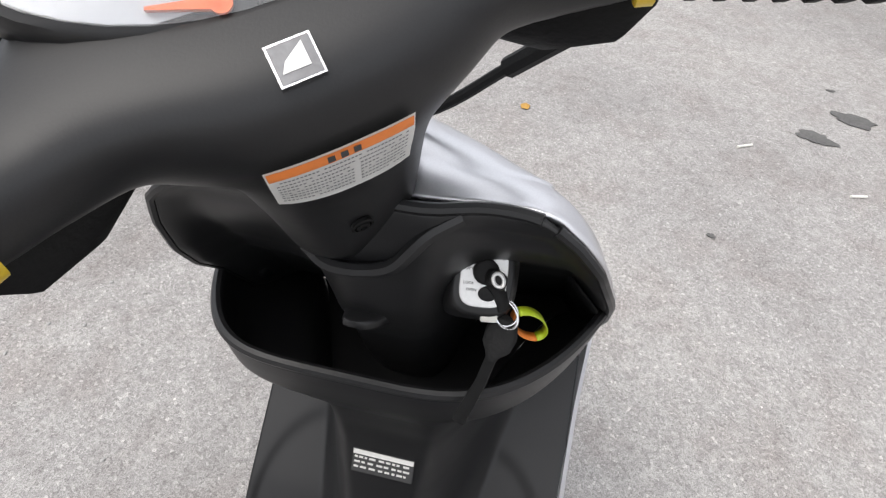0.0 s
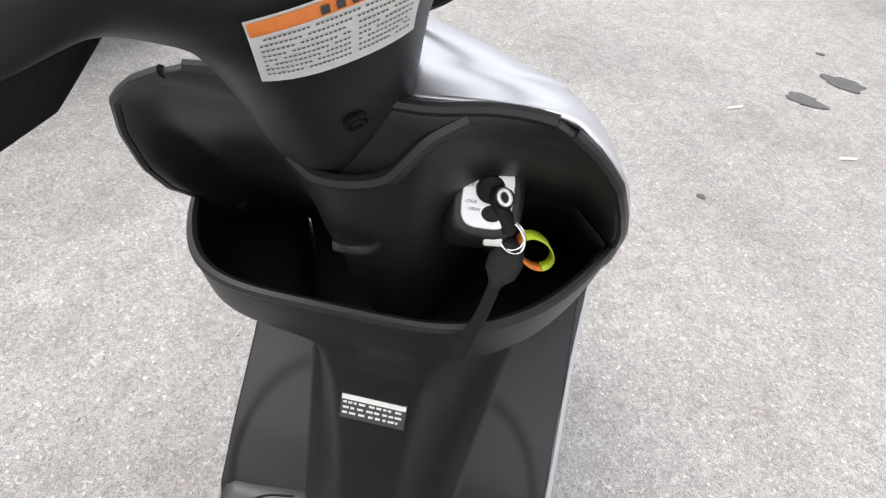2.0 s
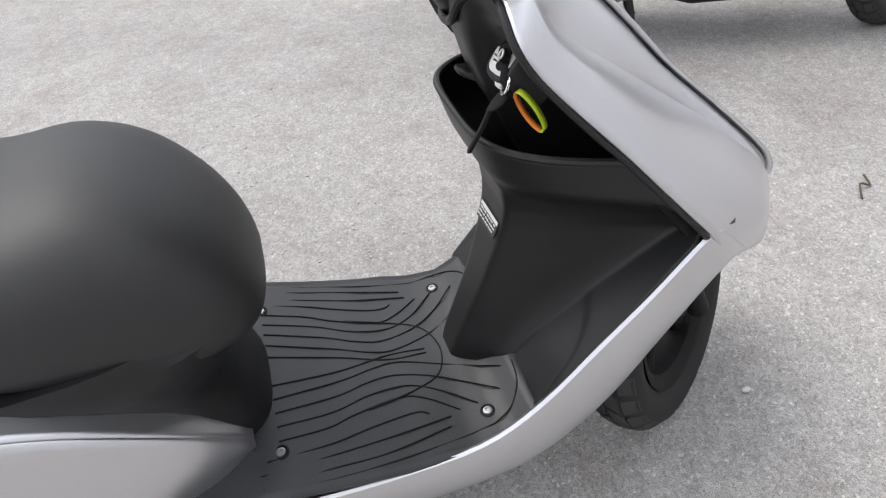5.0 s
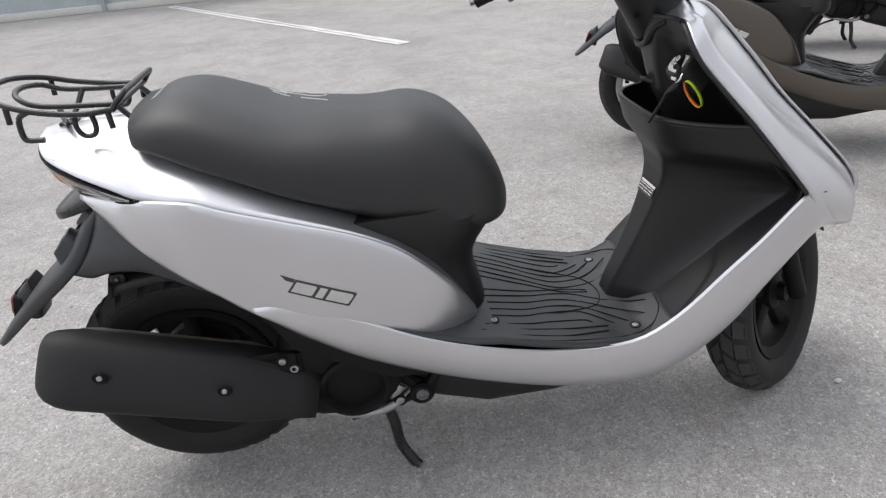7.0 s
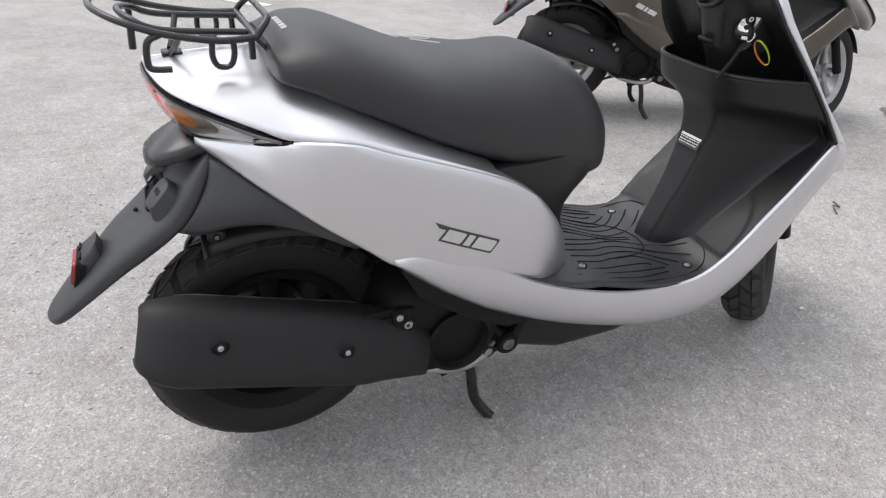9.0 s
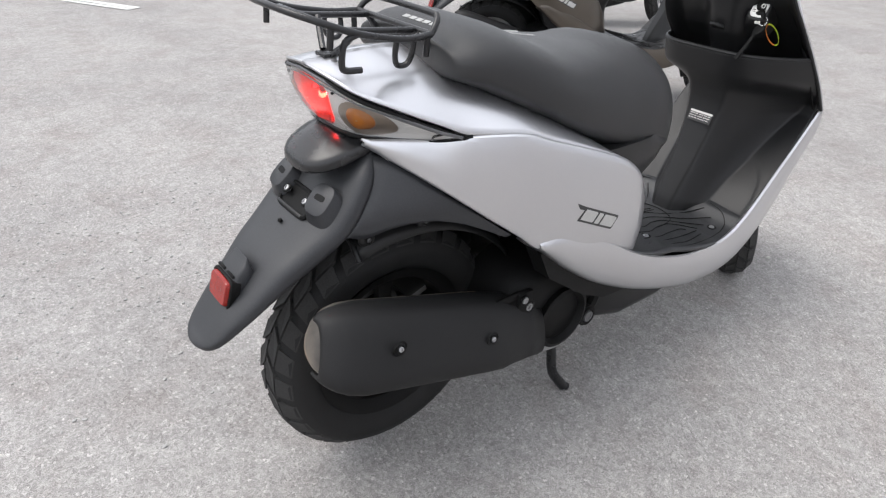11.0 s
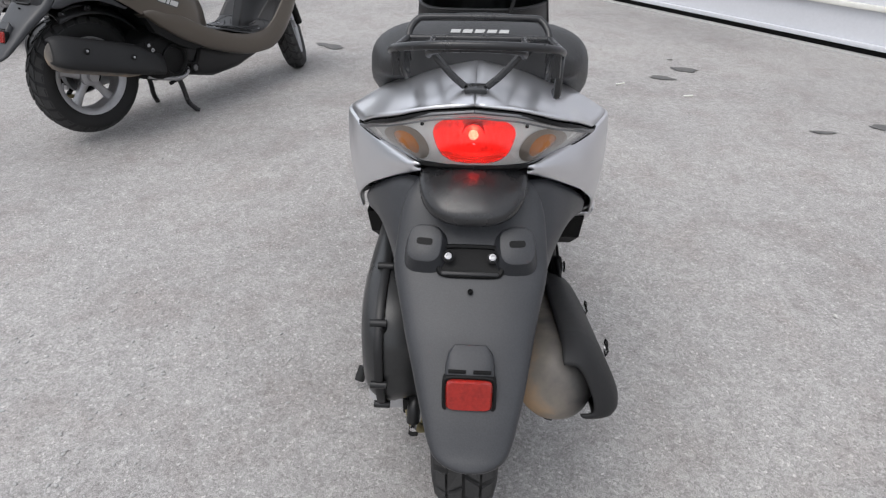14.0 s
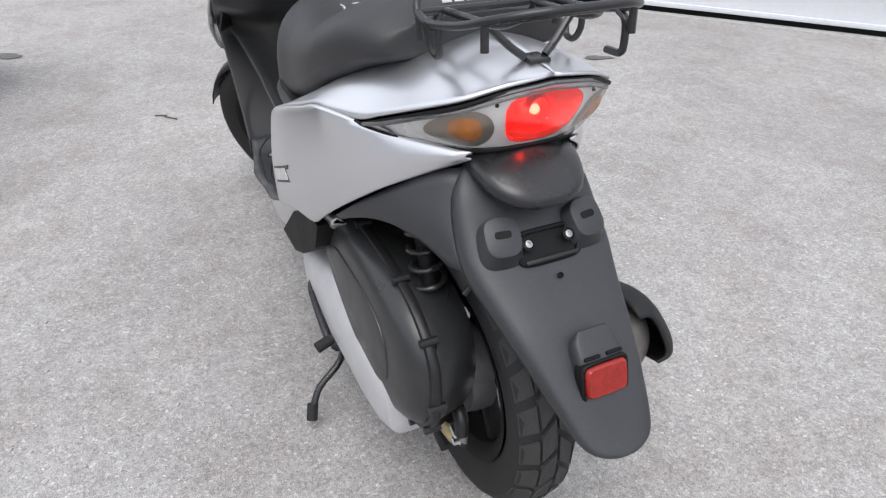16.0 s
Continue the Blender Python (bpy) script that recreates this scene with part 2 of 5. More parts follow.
PALE_PRINT = material("pale_print", (0.42, 0.42, 0.41), 0.5, 0, 300, 0.1, 60, 0.05)
MUFFLER = stained_material()
CASE = material("silver_painted_alloy", (0.52, 0.52, 0.53), 0.4, 0.35, 400, 0.12, 18, 0.15, 0.08)
NEEDLE = material("orange_needle", (0.85, 0.2, 0.08), 0.4, 0, 300, 0.05, 20, 0.0)
ROAD_PAINT = material("worn_road_paint", (0.62, 0.62, 0.60), 0.8, 0, 160, 0.3, 12, 0.2)
WALL_PAINT = material("pale_painted_steel", (0.60, 0.61, 0.64), 0.45, 0, 60, 0.05, 1.5, 0.05)
FENCE = material("galvanised_sheet", (0.40, 0.44, 0.46), 0.5, 0.3, 60, 0.1, 2, 0.1)
STAIN = material("old_oil_stain", (0.105, 0.103, 0.10), 0.7, 0, 160, 0.4, 14, 0.3)
STONE = material("pale_stone", (0.55, 0.54, 0.51), 0.8, 0, 400, 0.2, 60, 0.3)
YELLOW_LEAF = material("dry_yellow_leaf", (0.48, 0.27, 0.06), 0.7, 0, 200, 0.3, 60, 0.2)
GRIT = material("grey_grit", (0.36, 0.355, 0.345), 0.85, 0, 300, 0.3, 40, 0.3)
DEBRIS = material("dry_leaf_litter", (0.09, 0.07, 0.05), 0.8, 0, 300, 0.3, 60, 0.3)


# ---- mesh tools ----
def spline(points, n):
    """Points on a smooth curve through the given ones, n to a span."""
    p = [Vector(q) for q in points]
    p = [2 * p[0] - p[1], *p, 2 * p[-1] - p[-2]]
    out = []
    for i in range(1, len(p) - 2):
        a, b, c, d = p[i - 1], p[i], p[i + 1], p[i + 2]
        for k in range(n):
            u = k / n
            out.append(0.5 * (2 * b + (c - a) * u + (2 * a - 5 * b + 4 * c - d) * u * u + (3 * b - a - 3 * c + d) * u**3))
    return out + [p[-2]]


def grid_mesh(rows, closed=False, caps=False):
    bm = bmesh.new()
    vs = [[bm.verts.new(q) for q in row] for row in rows]
    n = len(rows[0])
    for a, b in zip(vs, vs[1:]):
        for j in range(n if closed else n - 1):
            bm.faces.new((a[j], a[(j + 1) % n], b[(j + 1) % n], b[j]))
    if caps and closed:
        bm.faces.new(vs[0]), bm.faces.new(vs[-1][::-1])
    bmesh.ops.remove_doubles(bm, verts=bm.verts, dist=1e-5)
    bmesh.ops.recalc_face_normals(bm, faces=bm.faces)
    return bm


def sheet(rails, n=4, across=4, mirror=False):
    """A smooth skin through rails that have equally many stations."""
    if mirror:
        rails = [[(x, -y, z) for x, y, z in r] for r in rails]
    lines = [spline(r, n) for r in rails]
    return grid_mesh([spline([l[i] for l in lines], across) for i in range(len(lines[0]))])


def relax(bm, n):
    """Evens out a skin, its border held."""
    inner = [v for v in bm.verts if not v.is_boundary]
    for _ in range(n):
        bmesh.ops.smooth_vert(bm, verts=inner, factor=0.5, use_axis_x=True, use_axis_y=True, use_axis_z=True)
    return bm


def loft(rings, caps=True):
    return grid_mesh(rings, True, caps)


def oval(c, u, v, a, b, n=24, power=2.0, low=1.0):
    """A closed superellipse ring at c, a along u and b along v; low scales b on the far side of v."""
    c, u, v, out = Vector(c), Vector(u), Vector(v), []
    for k in range(n):
        t = 2 * math.pi * k / n
        x = math.copysign(abs(math.cos(t)) ** (2 / power), math.cos(t))
        y = math.copysign(abs(math.sin(t)) ** (2 / power), math.sin(t))
        out.append(c + u * a * x + v * b * y * (low if y < 0 else 1))
    return out


def tube(points, r, n=8, smooth=4, flat=1.0):
    """A round bar along points; flat squashes it upright."""
    p = spline(points, smooth) if smooth > 1 and len(points) > 2 else [Vector(q) for q in points]
    rows, side = [], None
    for i, q in enumerate(p):
        d = (p[min(i + 1, len(p) - 1)] - p[max(i - 1, 0)]).normalized()
        if side is None:
            side = d.orthogonal().normalized() if abs(d.z) > 0.95 else d.cross(Vector((0, 0, 1))).normalized()
        side = (side - d * side.dot(d)).normalized()
        up = side.cross(d)
        rows.append([q + side * r * math.cos(t) + up * r * flat * math.sin(t) for t in (2 * math.pi * k / n for k in range(n))])
    return loft(rows)


def lathe(profile, centre=(0, 0, 0), n=40, closed=False):
    """Turns (radius, y) pairs round the y axis."""
    c, rows = Vector(centre), []
    pr = profile + [profile[0]] if closed else profile
    for r, y in pr:
        rows.append([c + Vector((r * math.cos(t), y, r * math.sin(t))) for t in (2 * math.pi * k / n for k in range(n))])
    return grid_mesh(rows, True)


def block(x0, x1, y0, y1, z0, z1, bevel=0.004, segments=2):
    bm = bmesh.new()
    bmesh.ops.create_cube(bm, size=1, matrix=Matrix.Translation(((x0 + x1) / 2, (y0 + y1) / 2, (z0 + z1) / 2)) @ Matrix.Diagonal((x1 - x0, y1 - y0, z1 - z0, 1)))
    if bevel:
        bmesh.ops.bevel(bm, geom=bm.edges[:], offset=bevel, segments=segments, affect="EDGES", profile=0.5)
    return bm


def ball(c, a, b, h, n=20, power=2.0):
    """A rounded lump with half-sizes a, b and h."""
    rows = []
    for i in range(1, 12):
        t = math.pi * i / 12 - math.pi / 2
        s = max(abs(math.cos(t)), 0.02) ** (2 / power)
        rows.append(oval((c[0], c[1], c[2] + h * math.copysign(abs(math.sin(t)) ** (2 / power), math.sin(t))), (1, 0, 0), (0, 1, 0), a * s, b * s, n, power))
    return loft(rows)


def extruded(outline, lift, m):
    """A flat outline in the plane of m, raised by lift."""
    bm = bmesh.new()
    f = bm.faces.new([bm.verts.new((x, y, 0)) for x, y in outline])
    up = bmesh.ops.extrude_face_region(bm, geom=[f])
    bmesh.ops.translate(bm, verts=[v for v in up["geom"] if isinstance(v, bmesh.types.BMVert)], vec=(0, 0, lift))
    bmesh.ops.recalc_face_normals(bm, faces=bm.faces)
    bm.transform(m)
    return bm


def join(*bms):
    out = bmesh.new()
    for b in bms:
        me = bpy.data.meshes.new("tmp")
        b.to_mesh(me)
        b.free()
        out.from_mesh(me)
        bpy.data.meshes.remove(me)
    return out


def part(name, bm, mat, parent=None, label="", thick=0.0, flat=False, kind="", sharp=38):
    me = bpy.data.meshes.new(name)
    bm.to_mesh(me)
    bm.free()
    me.materials.append(mat)
    if not flat:
        me.polygons.foreach_set("use_smooth", [True] * len(me.polygons))
        me.set_sharp_from_angle(angle=radians(sharp))
    ob = new(name, me)
    if thick:
        mod = ob.modifiers.new("thickness", "SOLIDIFY")
        mod.thickness, mod.offset = thick, 0.0
    ob.parent = parent
    return tagged(ob, label=label, kind=kind)


def basis(origin, x, y, z):
    m = Matrix((x, y, z)).transposed().to_4x4()
    m.translation = origin
    return m


def face_plane(origin, normal, up=(0, 0, 1)):
    """A pose whose z is the normal and whose y leans to up."""
    n = Vector(normal).normalized()
    u = (Vector(up) - n * Vector(up).dot(n)).normalized()
    return basis(Vector(origin), u.cross(n), u, n)


# ---- setting ----
def build_ground():
    bm = bmesh.new()
    bmesh.ops.create_grid(bm, x_segments=40, y_segments=40, size=80)
    tagged(part("ground", bm, ground_material(), flat=True), "worn pale grey asphalt yard with fine chips", "ground", kind="structure")


# ---- scooter ----
def screw(p, normal, r, parent, mat=None, name="screw"):
    m = face_plane(p, normal)
    rim = lathe([(r * 1.5, 0.0), (r * 1.55, -0.002), (r * 1.2, -0.0025), (r, 0.0005)], n=14)
    rim.transform(m @ Matrix.Rotation(radians(-90), 4, "X"))
    head = lathe([(0.0001, -0.002), (r * 0.45, -0.002), (r * 0.5, -0.0035), (r * 0.9, -0.003), (r, 0.0), (r, 0.003)], n=14)
    head.transform(m @ Matrix.Rotation(radians(-90), 4, "X"))
    s = part(name, head, mat or ALLOY, parent)
    part("screw_recess", rim, ENGINE, s)
    return s


def strip(points, r, parent, mat, name):
    return part(name, tube(points, r, 6, 5), mat, parent)


def build_wheel(parent, c, name, rim_mat, tread=True, turn=None):
    """Tyre, tread blocks, rim with five spokes, hub; turn poses a steered wheel."""
    m = (turn or Matrix.Translation(c)) @ Matrix.Scale(1.025, 4)
    R, W = 0.204, 0.046
    prof = [(0.135, -0.030), (0.150, -0.040), (0.172, -W), (0.188, -0.041), (0.198, -0.028), (0.2035, -0.012), (0.2045, 0), (0.2035, 0.012), (0.198, 0.028), (0.188, 0.041), (0.172, W), (0.150, 0.040), (0.135, 0.030)]
    bm = lathe(prof, n=56)
    bm.transform(m)
    tyre = part("tyre", bm, RUBBER, parent)
    blocks = bmesh.new()

    def on(a, s, lift):
        w = abs(s) * 0.042
        r = 0.2045 - 0.0045 * (w / 0.026) ** 2 - (0.010 * max(0, (w - 0.028) / 0.014) ** 1.5) + lift
        return m @ Vector((r * math.cos(a), math.copysign(w, s), r * math.sin(a)))

    count = 26
    for i in range(count):
        for side in (-1, 1):
            for s0, s1, skew0, skew1, gap in ((0.05, 0.50, 0.0, 0.10, 0.028), (0.58, 1.0, 0.12, 0.17, 0.036)):
                a0 = 2 * math.pi * (i + (0.5 if side > 0 else 0)) / count
                a1 = a0 + 2 * math.pi / count
                ring = []
                for a, s, k in ((a0 + gap, s0, skew0), (a1 - gap, s0, skew0), (a1 - gap, s1, skew1), (a0 + gap, s1, skew1)):
                    ring.append((a + k, s * side))
                lo, hi = [blocks.verts.new(on(a, s, -0.002)) for a, s in ring], [blocks.verts.new(on(a, s, 0.0042)) for a, s in ring]
                blocks.faces.new(hi)
                for q in range(4):
                    blocks.faces.new((lo[q], lo[(q + 1) % 4], hi[(q + 1) % 4], hi[q]))
    bmesh.ops.recalc_face_normals(blocks, faces=blocks.faces)
    part("tread", blocks, TREAD, tyre, flat=True)
    bm = lathe([(0.134, -0.034), (0.137, -0.036), (0.128, -0.033), (0.118, -0.024), (0.116, 0), (0.118, 0.024), (0.128, 0.033), (0.137, 0.036), (0.134, 0.034)], n=44)
    bm.transform(m)
    rim = part("rim", bm, rim_mat, parent, thick=0.004)
    for k in range(5):
        a = 2 * math.pi * k / 5 + 0.3
        d, e = Vector((math.cos(a), 0, math.sin(a))), Vector((-math.sin(a), 0, math.cos(a)))
        rows = [oval(d * r, e, (0, 1, 0), w, h, 12, 3) for r, w, h in ((0.025, 0.018, 0.016), (0.07, 0.013, 0.012), (0.12, 0.017, 0.014))]
        bm = loft(rows)
        bm.transform(m)
        part("spoke", bm, rim_mat, rim)
    bm = lathe([(0.001, -0.045), (0.018, -0.045), (0.02, -0.03), (0.036, -0.024), (0.04, 0.024), (0.02, 0.03), (0.018, 0.045), (0.001, 0.045)], n=20)
    bm.transform(m)
    part("hub", bm, rim_mat, rim)
    return tyre


def build_body(root, paint):
    edge = [(-0.031, 0, 0.709), (-0.025, -0.05, 0.703), (-0.006, -0.09, 0.688), (0.04, -0.122, 0.668), (0.09, -0.142, 0.647), (0.122, -0.154, 0.6345), (0.173, -0.175, 0.633), (0.21, -0.182, 0.627), (0.245, -0.187, 0.614), (0.324, -0.192, 0.588), (0.409, -0.190, 0.556), (0.464, -0.182, 0.525), (0.504, -0.172, 0.490), (0.56, -0.146, 0.42), (0.604, -0.103, 0.337)]
    crest = [(-0.030, 0.7095), (-0.016, 0.711), (0.012, 0.714), (0.052, 0.717), (0.10, 0.718), (0.135, 0.715), (0.18, 0.702), (0.215, 0.688), (0.25, 0.668), (0.33, 0.622), (0.415, 0.568), (0.47, 0.532), (0.51, 0.498), (0.562, 0.425), (0.605, 0.338)]
    fold = []
    for (x, y, z), (xc, zc) in zip(edge, crest):
        fold.append([(xc + (x - xc) * w ** 2, y * w, z + (zc - z) * (1 - w ** 2.4)) for w in (0.0, 0.2, 0.4, 0.55, 0.7, 0.82, 0.92, 1.0)])
    fold = [list(r) for r in zip(*fold)]
    top = [(0.014, -0.064, 0.620), (0.05, -0.094, 0.6215), (0.09, -0.124, 0.6245), (0.122, -0.152, 0.6315), (0.173, -0.175, 0.633), (0.21, -0.182, 0.627), (0.245, -0.187, 0.614), (0.324, -0.192, 0.588), (0.409, -0.190, 0.556), (0.464, -0.182, 0.525), (0.504, -0.172, 0.490), (0.56, -0.146, 0.42), (0.604, -0.103, 0.337)]
    low = [(0.016, -0.064, 0.613), (0.05, -0.099, 0.590), (0.092, -0.137, 0.560), (0.125, -0.156, 0.535), (0.158, -0.169, 0.510), (0.21, -0.179, 0.472), (0.256, -0.185, 0.438), (0.316, -0.197, 0.432), (0.408, -0.199, 0.395), (0.47, -0.190, 0.370), (0.509, -0.178, 0.350), (0.56, -0.146, 0.332), (0.605, -0.104, 0.322)]
    belly = [(a[0] * 0.5 + b[0] * 0.5, (a[1] + b[1]) / 2 - 0.008, a[2] * 0.5 + b[2] * 0.5) for a, b in zip(top, low)]
    brink = [tuple(p + (q - p) * 0.14 - (0, 0.0035, 0)[n] for n, (p, q) in enumerate(zip(a, b))) for a, b in zip(top, belly)]
    hem = [tuple(p + (q - p) * 0.86 - (0, 0.002, 0)[n] for n, (p, q) in enumerate(zip(a, b))) for a, b in zip(belly, low)]
    for flip in (False, True):
        c = part("tail_cowl", relax(sheet(fold, 4, 2, flip), 30), paint, root, thick=0.004)
        part("side_cover", sheet([top, brink, belly, hem, low], 4, 3, flip), paint, root, thick=0.004)
        lip = [(x, y if not flip else -y, z) for x, y, z in edge[:6]]
        strip([(x, y, z - 0.006) for x, y, z in lip], 0.0024, c, ENGINE, "seal")
    # trim along the foot board and up the leg shield
    ttop = [(0.248, -0.184, 0.452), (0.285, -0.195, 0.455), (0.335, -0.2, 0.438), (0.408, -0.204, 0.408), (0.509, -0.202, 0.354), (0.62, -0.194, 0.309), (0.74, -0.185, 0.277), (0.867, -0.178, 0.268), (0.95, -0.174, 0.305), (1.03, -0.171, 0.377), (1.091, -0.169, 0.434), (1.152, -0.169, 0.502), (1.180, -0.160, 0.500)]
    tlow = [(0.250, -0.183, 0.442), (0.283, -0.186, 0.415), (0.33, -0.187, 0.378), (0.411, -0.187, 0.325), (0.517, -0.183, 0.272), (0.633, -0.179, 0.227), (0.759, -0.175, 0.192), (0.891, -0.171, 0.182), (0.97, -0.168, 0.203), (1.053, -0.163, 0.263), (1.128, -0.156, 0.350), (1.203, -0.147, 0.428), (1.262, -0.118, 0.412)]
    tmid = [((a[0] + b[0]) / 2, (a[1] + b[1]) / 2 - 0.008, (a[2] + b[2]) / 2) for a, b in zip(ttop, tlow)]
    tin = [(x, y + 0.045, z - 0.004) for x, y, z in tlow]
    tup = [(x, y + 0.010, z - 0.006) for x, y, z in ttop]
    for flip in (False, True):
        k = 1.0 if not flip else 0.84
        part("side_skirt", sheet([[(x, y * (k - (0.10 * min(1, max(0, (x - 0.8) / 0.12)) if flip else 0)), z - (0.014 + 0.018 * min(1, max(0, (x - 0.75) / 0.1)) if flip else 0)) for x, y, z in r] for r in (tup, ttop, tmid, tlow, tin)], 4, 3, flip), paint, root, thick=0.003)
    # front apron
    border = [(0.952, -0.004, 0.779), (0.951, -0.088, 0.787), (0.949, -0.112, 0.778), (0.951, -0.132, 0.757), (0.966, -0.142, 0.729), (0.996, -0.152, 0.693), (1.047, -0.163, 0.636), (1.101, -0.173, 0.572), (1.153, -0.175, 0.510), (1.185, -0.163, 0.466), (1.205, -0.150, 0.440)]
    flank = [(0.975, -0.003, 0.792), (0.978, -0.083, 0.790), (0.980, -0.096, 0.779), (0.990, -0.094, 0.764), (1.005, -0.085, 0.743), (1.040, -0.068, 0.712), (1.095, -0.046, 0.668), (1.165, -0.020, 0.612), (1.256, -0.016, 0.540), (1.352, -0.026, 0.446), (1.347, -0.050, 0.398)]
    ridge = [(0.990, 0, 0.799), (1.012, 0, 0.798), (1.030, 0, 0.790), (1.046, 0, 0.777), (1.066, 0, 0.757), (1.092, 0, 0.730), (1.137, 0, 0.682), (1.187, 0, 0.626), (1.272, 0, 0.545), (1.372, 0, 0.442), (1.366, 0, 0.396)]
    swell = [(0.002, 0, 0.002), (0.003, -0.002, 0.003), (0.004, -0.006, 0.003), (0.006, -0.010, 0.003), (0.008, -0.012, 0.003), (0.011, -0.013, 0.003), (0.013, -0.012, 0.003), (0.016, -0.011, 0.002), (0.022, -0.012, 0.0), (0.026, -0.022, -0.004), (0.012, -0.014, -0.010)]
    side = [tuple(0.5 * (p + q) + o for p, q, o in zip(b, c, d)) for b, c, d in zip(border, flank, swell)]
    brow = [tuple(0.5 * (p + q) + (0.003, 0, 0.002)[n] for n, (p, q) in enumerate(zip(b, c))) for b, c in zip(flank, ridge)]
    for flip in (False, True):
        a, b = [sheet([[(x + (0.012 if flip else 0), y + (0.003 if not flip else -0.004 * min(1, -y / 0.1)), z - (0.018 if flip and i < 4 and y < -0.02 else 0)) for i, (x, y, z) in enumerate(r)] for r in rails], 5, 5, flip) for rails in ([border, side, flank], [flank, brow, ridge])]
        a, b = relax(a, 14), relax(b, 14)
        both = join(a, b)
        bmesh.ops.remove_doubles(both, verts=both.verts, dist=0.0004)
        bmesh.ops.recalc_face_normals(both, faces=both.faces)
        part("front_apron", both, paint, root, thick=0.004, sharp=14)


def build_seat(root):
    rows = []
    for x, lo, hi, w, tilt in ((0.117, 0.705, 0.722, 0.072, 0), (0.121, 0.695, 0.738, 0.100, 0), (0.13, 0.688, 0.738, 0.122, 0), (0.165, 0.674, 0.752, 0.140, 0), (0.21, 0.650, 0.752, 0.152, 0), (0.265, 0.625, 0.733, 0.160, 0), (0.33, 0.592, 0.709, 0.163, 0), (0.40, 0.560, 0.700, 0.159, 0), (0.47, 0.525, 0.694, 0.153, 0), (0.53, 0.500, 0.698, 0.150, 0), (0.575, 0.490, 0.686, 0.145, 0), (0.61, 0.488, 0.662, 0.136, 0), (0.643, 0.490, 0.622, 0.118, 0), (0.665, 0.498, 0.582, 0.092, 0), (0.676, 0.512, 0.550, 0.06, 0), (0.680, 0.522, 0.534, 0.03, 0)):
        mid = lo + (hi - lo) * 0.30
        rows.append((x, mid, hi - mid, (mid - lo) / (hi - mid), w))
    fine = spline([(x, m, h) for x, m, h, l, w in rows], 3)
    more = spline([(l, w, 0) for x, m, h, l, w in rows], 3)
    rings = [oval((a.x, 0, a.y), (0, 1, 0), (0, 0, 1), b.y, a.z, 44, 3.0, b.x) for a, b in zip(fine, more)]
    pad = loft(rings)
    skin = BVHTree.FromBMesh(pad)
    seat = part("seat", pad, VINYL, root, "black vinyl seat with a raised rear")

    def on_seat(x, y, lift):
        hit = skin.ray_cast(Vector((x, y, 1.2)), Vector((0, 0, -1)))[0]
        return Vector((x, y, (hit.z if hit else 0.6) + lift))

    # worn pale print of two strokes and a hoop
    for path in ([(0.323, 0.095), (0.32, 0.089), (0.335, 0.075), (0.35, 0.067)], [(0.349, 0.07), (0.374, 0.052), (0.392, 0.051), (0.398, 0.061)], [(0.368, 0.083), (0.39, 0.077), (0.414, 0.074)], [(0.304, 0.082), (0.332, 0.066)], [(0.31, 0.064), (0.339, 0.044)], [(0.357, 0.039), (0.401, 0.02)]):
        line = spline([(x, y, 0) for x, y in path], 4)
        part("seat_mark", tube([on_seat(p.x, p.y, 0.0) for p in line], 0.0016, 6, 1, 1.0), PALE_PRINT, seat, "worn pale print")
    # light lettering panel at the back, as plain bars
    for i in range(5):
        m = face_plane((0.150, 0.030 - i * 0.0155, 0.7462), (-0.38, 0, 0.92), (0.92, 0, 0.38))
        part("seat_print", extruded([(-0.0068, -0.0036), (0.0052, -0.0036), (0.0068, 0.0036), (-0.0052, 0.0036)], 0.0012, m), PALE_PRINT, seat, "pale printed bar", flat=True)
    # cover under the seat
    rings = []
    for z, xb, xf, w in ((0.29, 0.42, 0.632, 0.10), (0.33, 0.40, 0.634, 0.112), (0.37, 0.36, 0.626, 0.118), (0.41, 0.34, 0.616, 0.121), (0.44, 0.33, 0.618, 0.126), (0.47, 0.31, 0.632, 0.136), (0.50, 0.30, 0.650, 0.149), (0.535, 0.28, 0.656, 0.160), (0.556, 0.26, 0.62, 0.160)):
        rings.append(oval(((xb + xf) / 2, 0, z), (1, 0, 0), (0, 1, 0), (xf - xb) / 2, w, 36, 3.2))
    part("seat_box_cover", loft(rings), PLASTIC, root)


def floor_z(x):
    xs = [0.35, 0.45, 0.52, 0.58, 0.632, 0.70, 0.78, 0.86, 0.91, 0.95, 1.0]
    zs = [0.43, 0.380, 0.346, 0.325, 0.316, 0.294, 0.272, 0.258, 0.262, 0.288, 0.33]
    return float(np.interp(x, xs, zs))


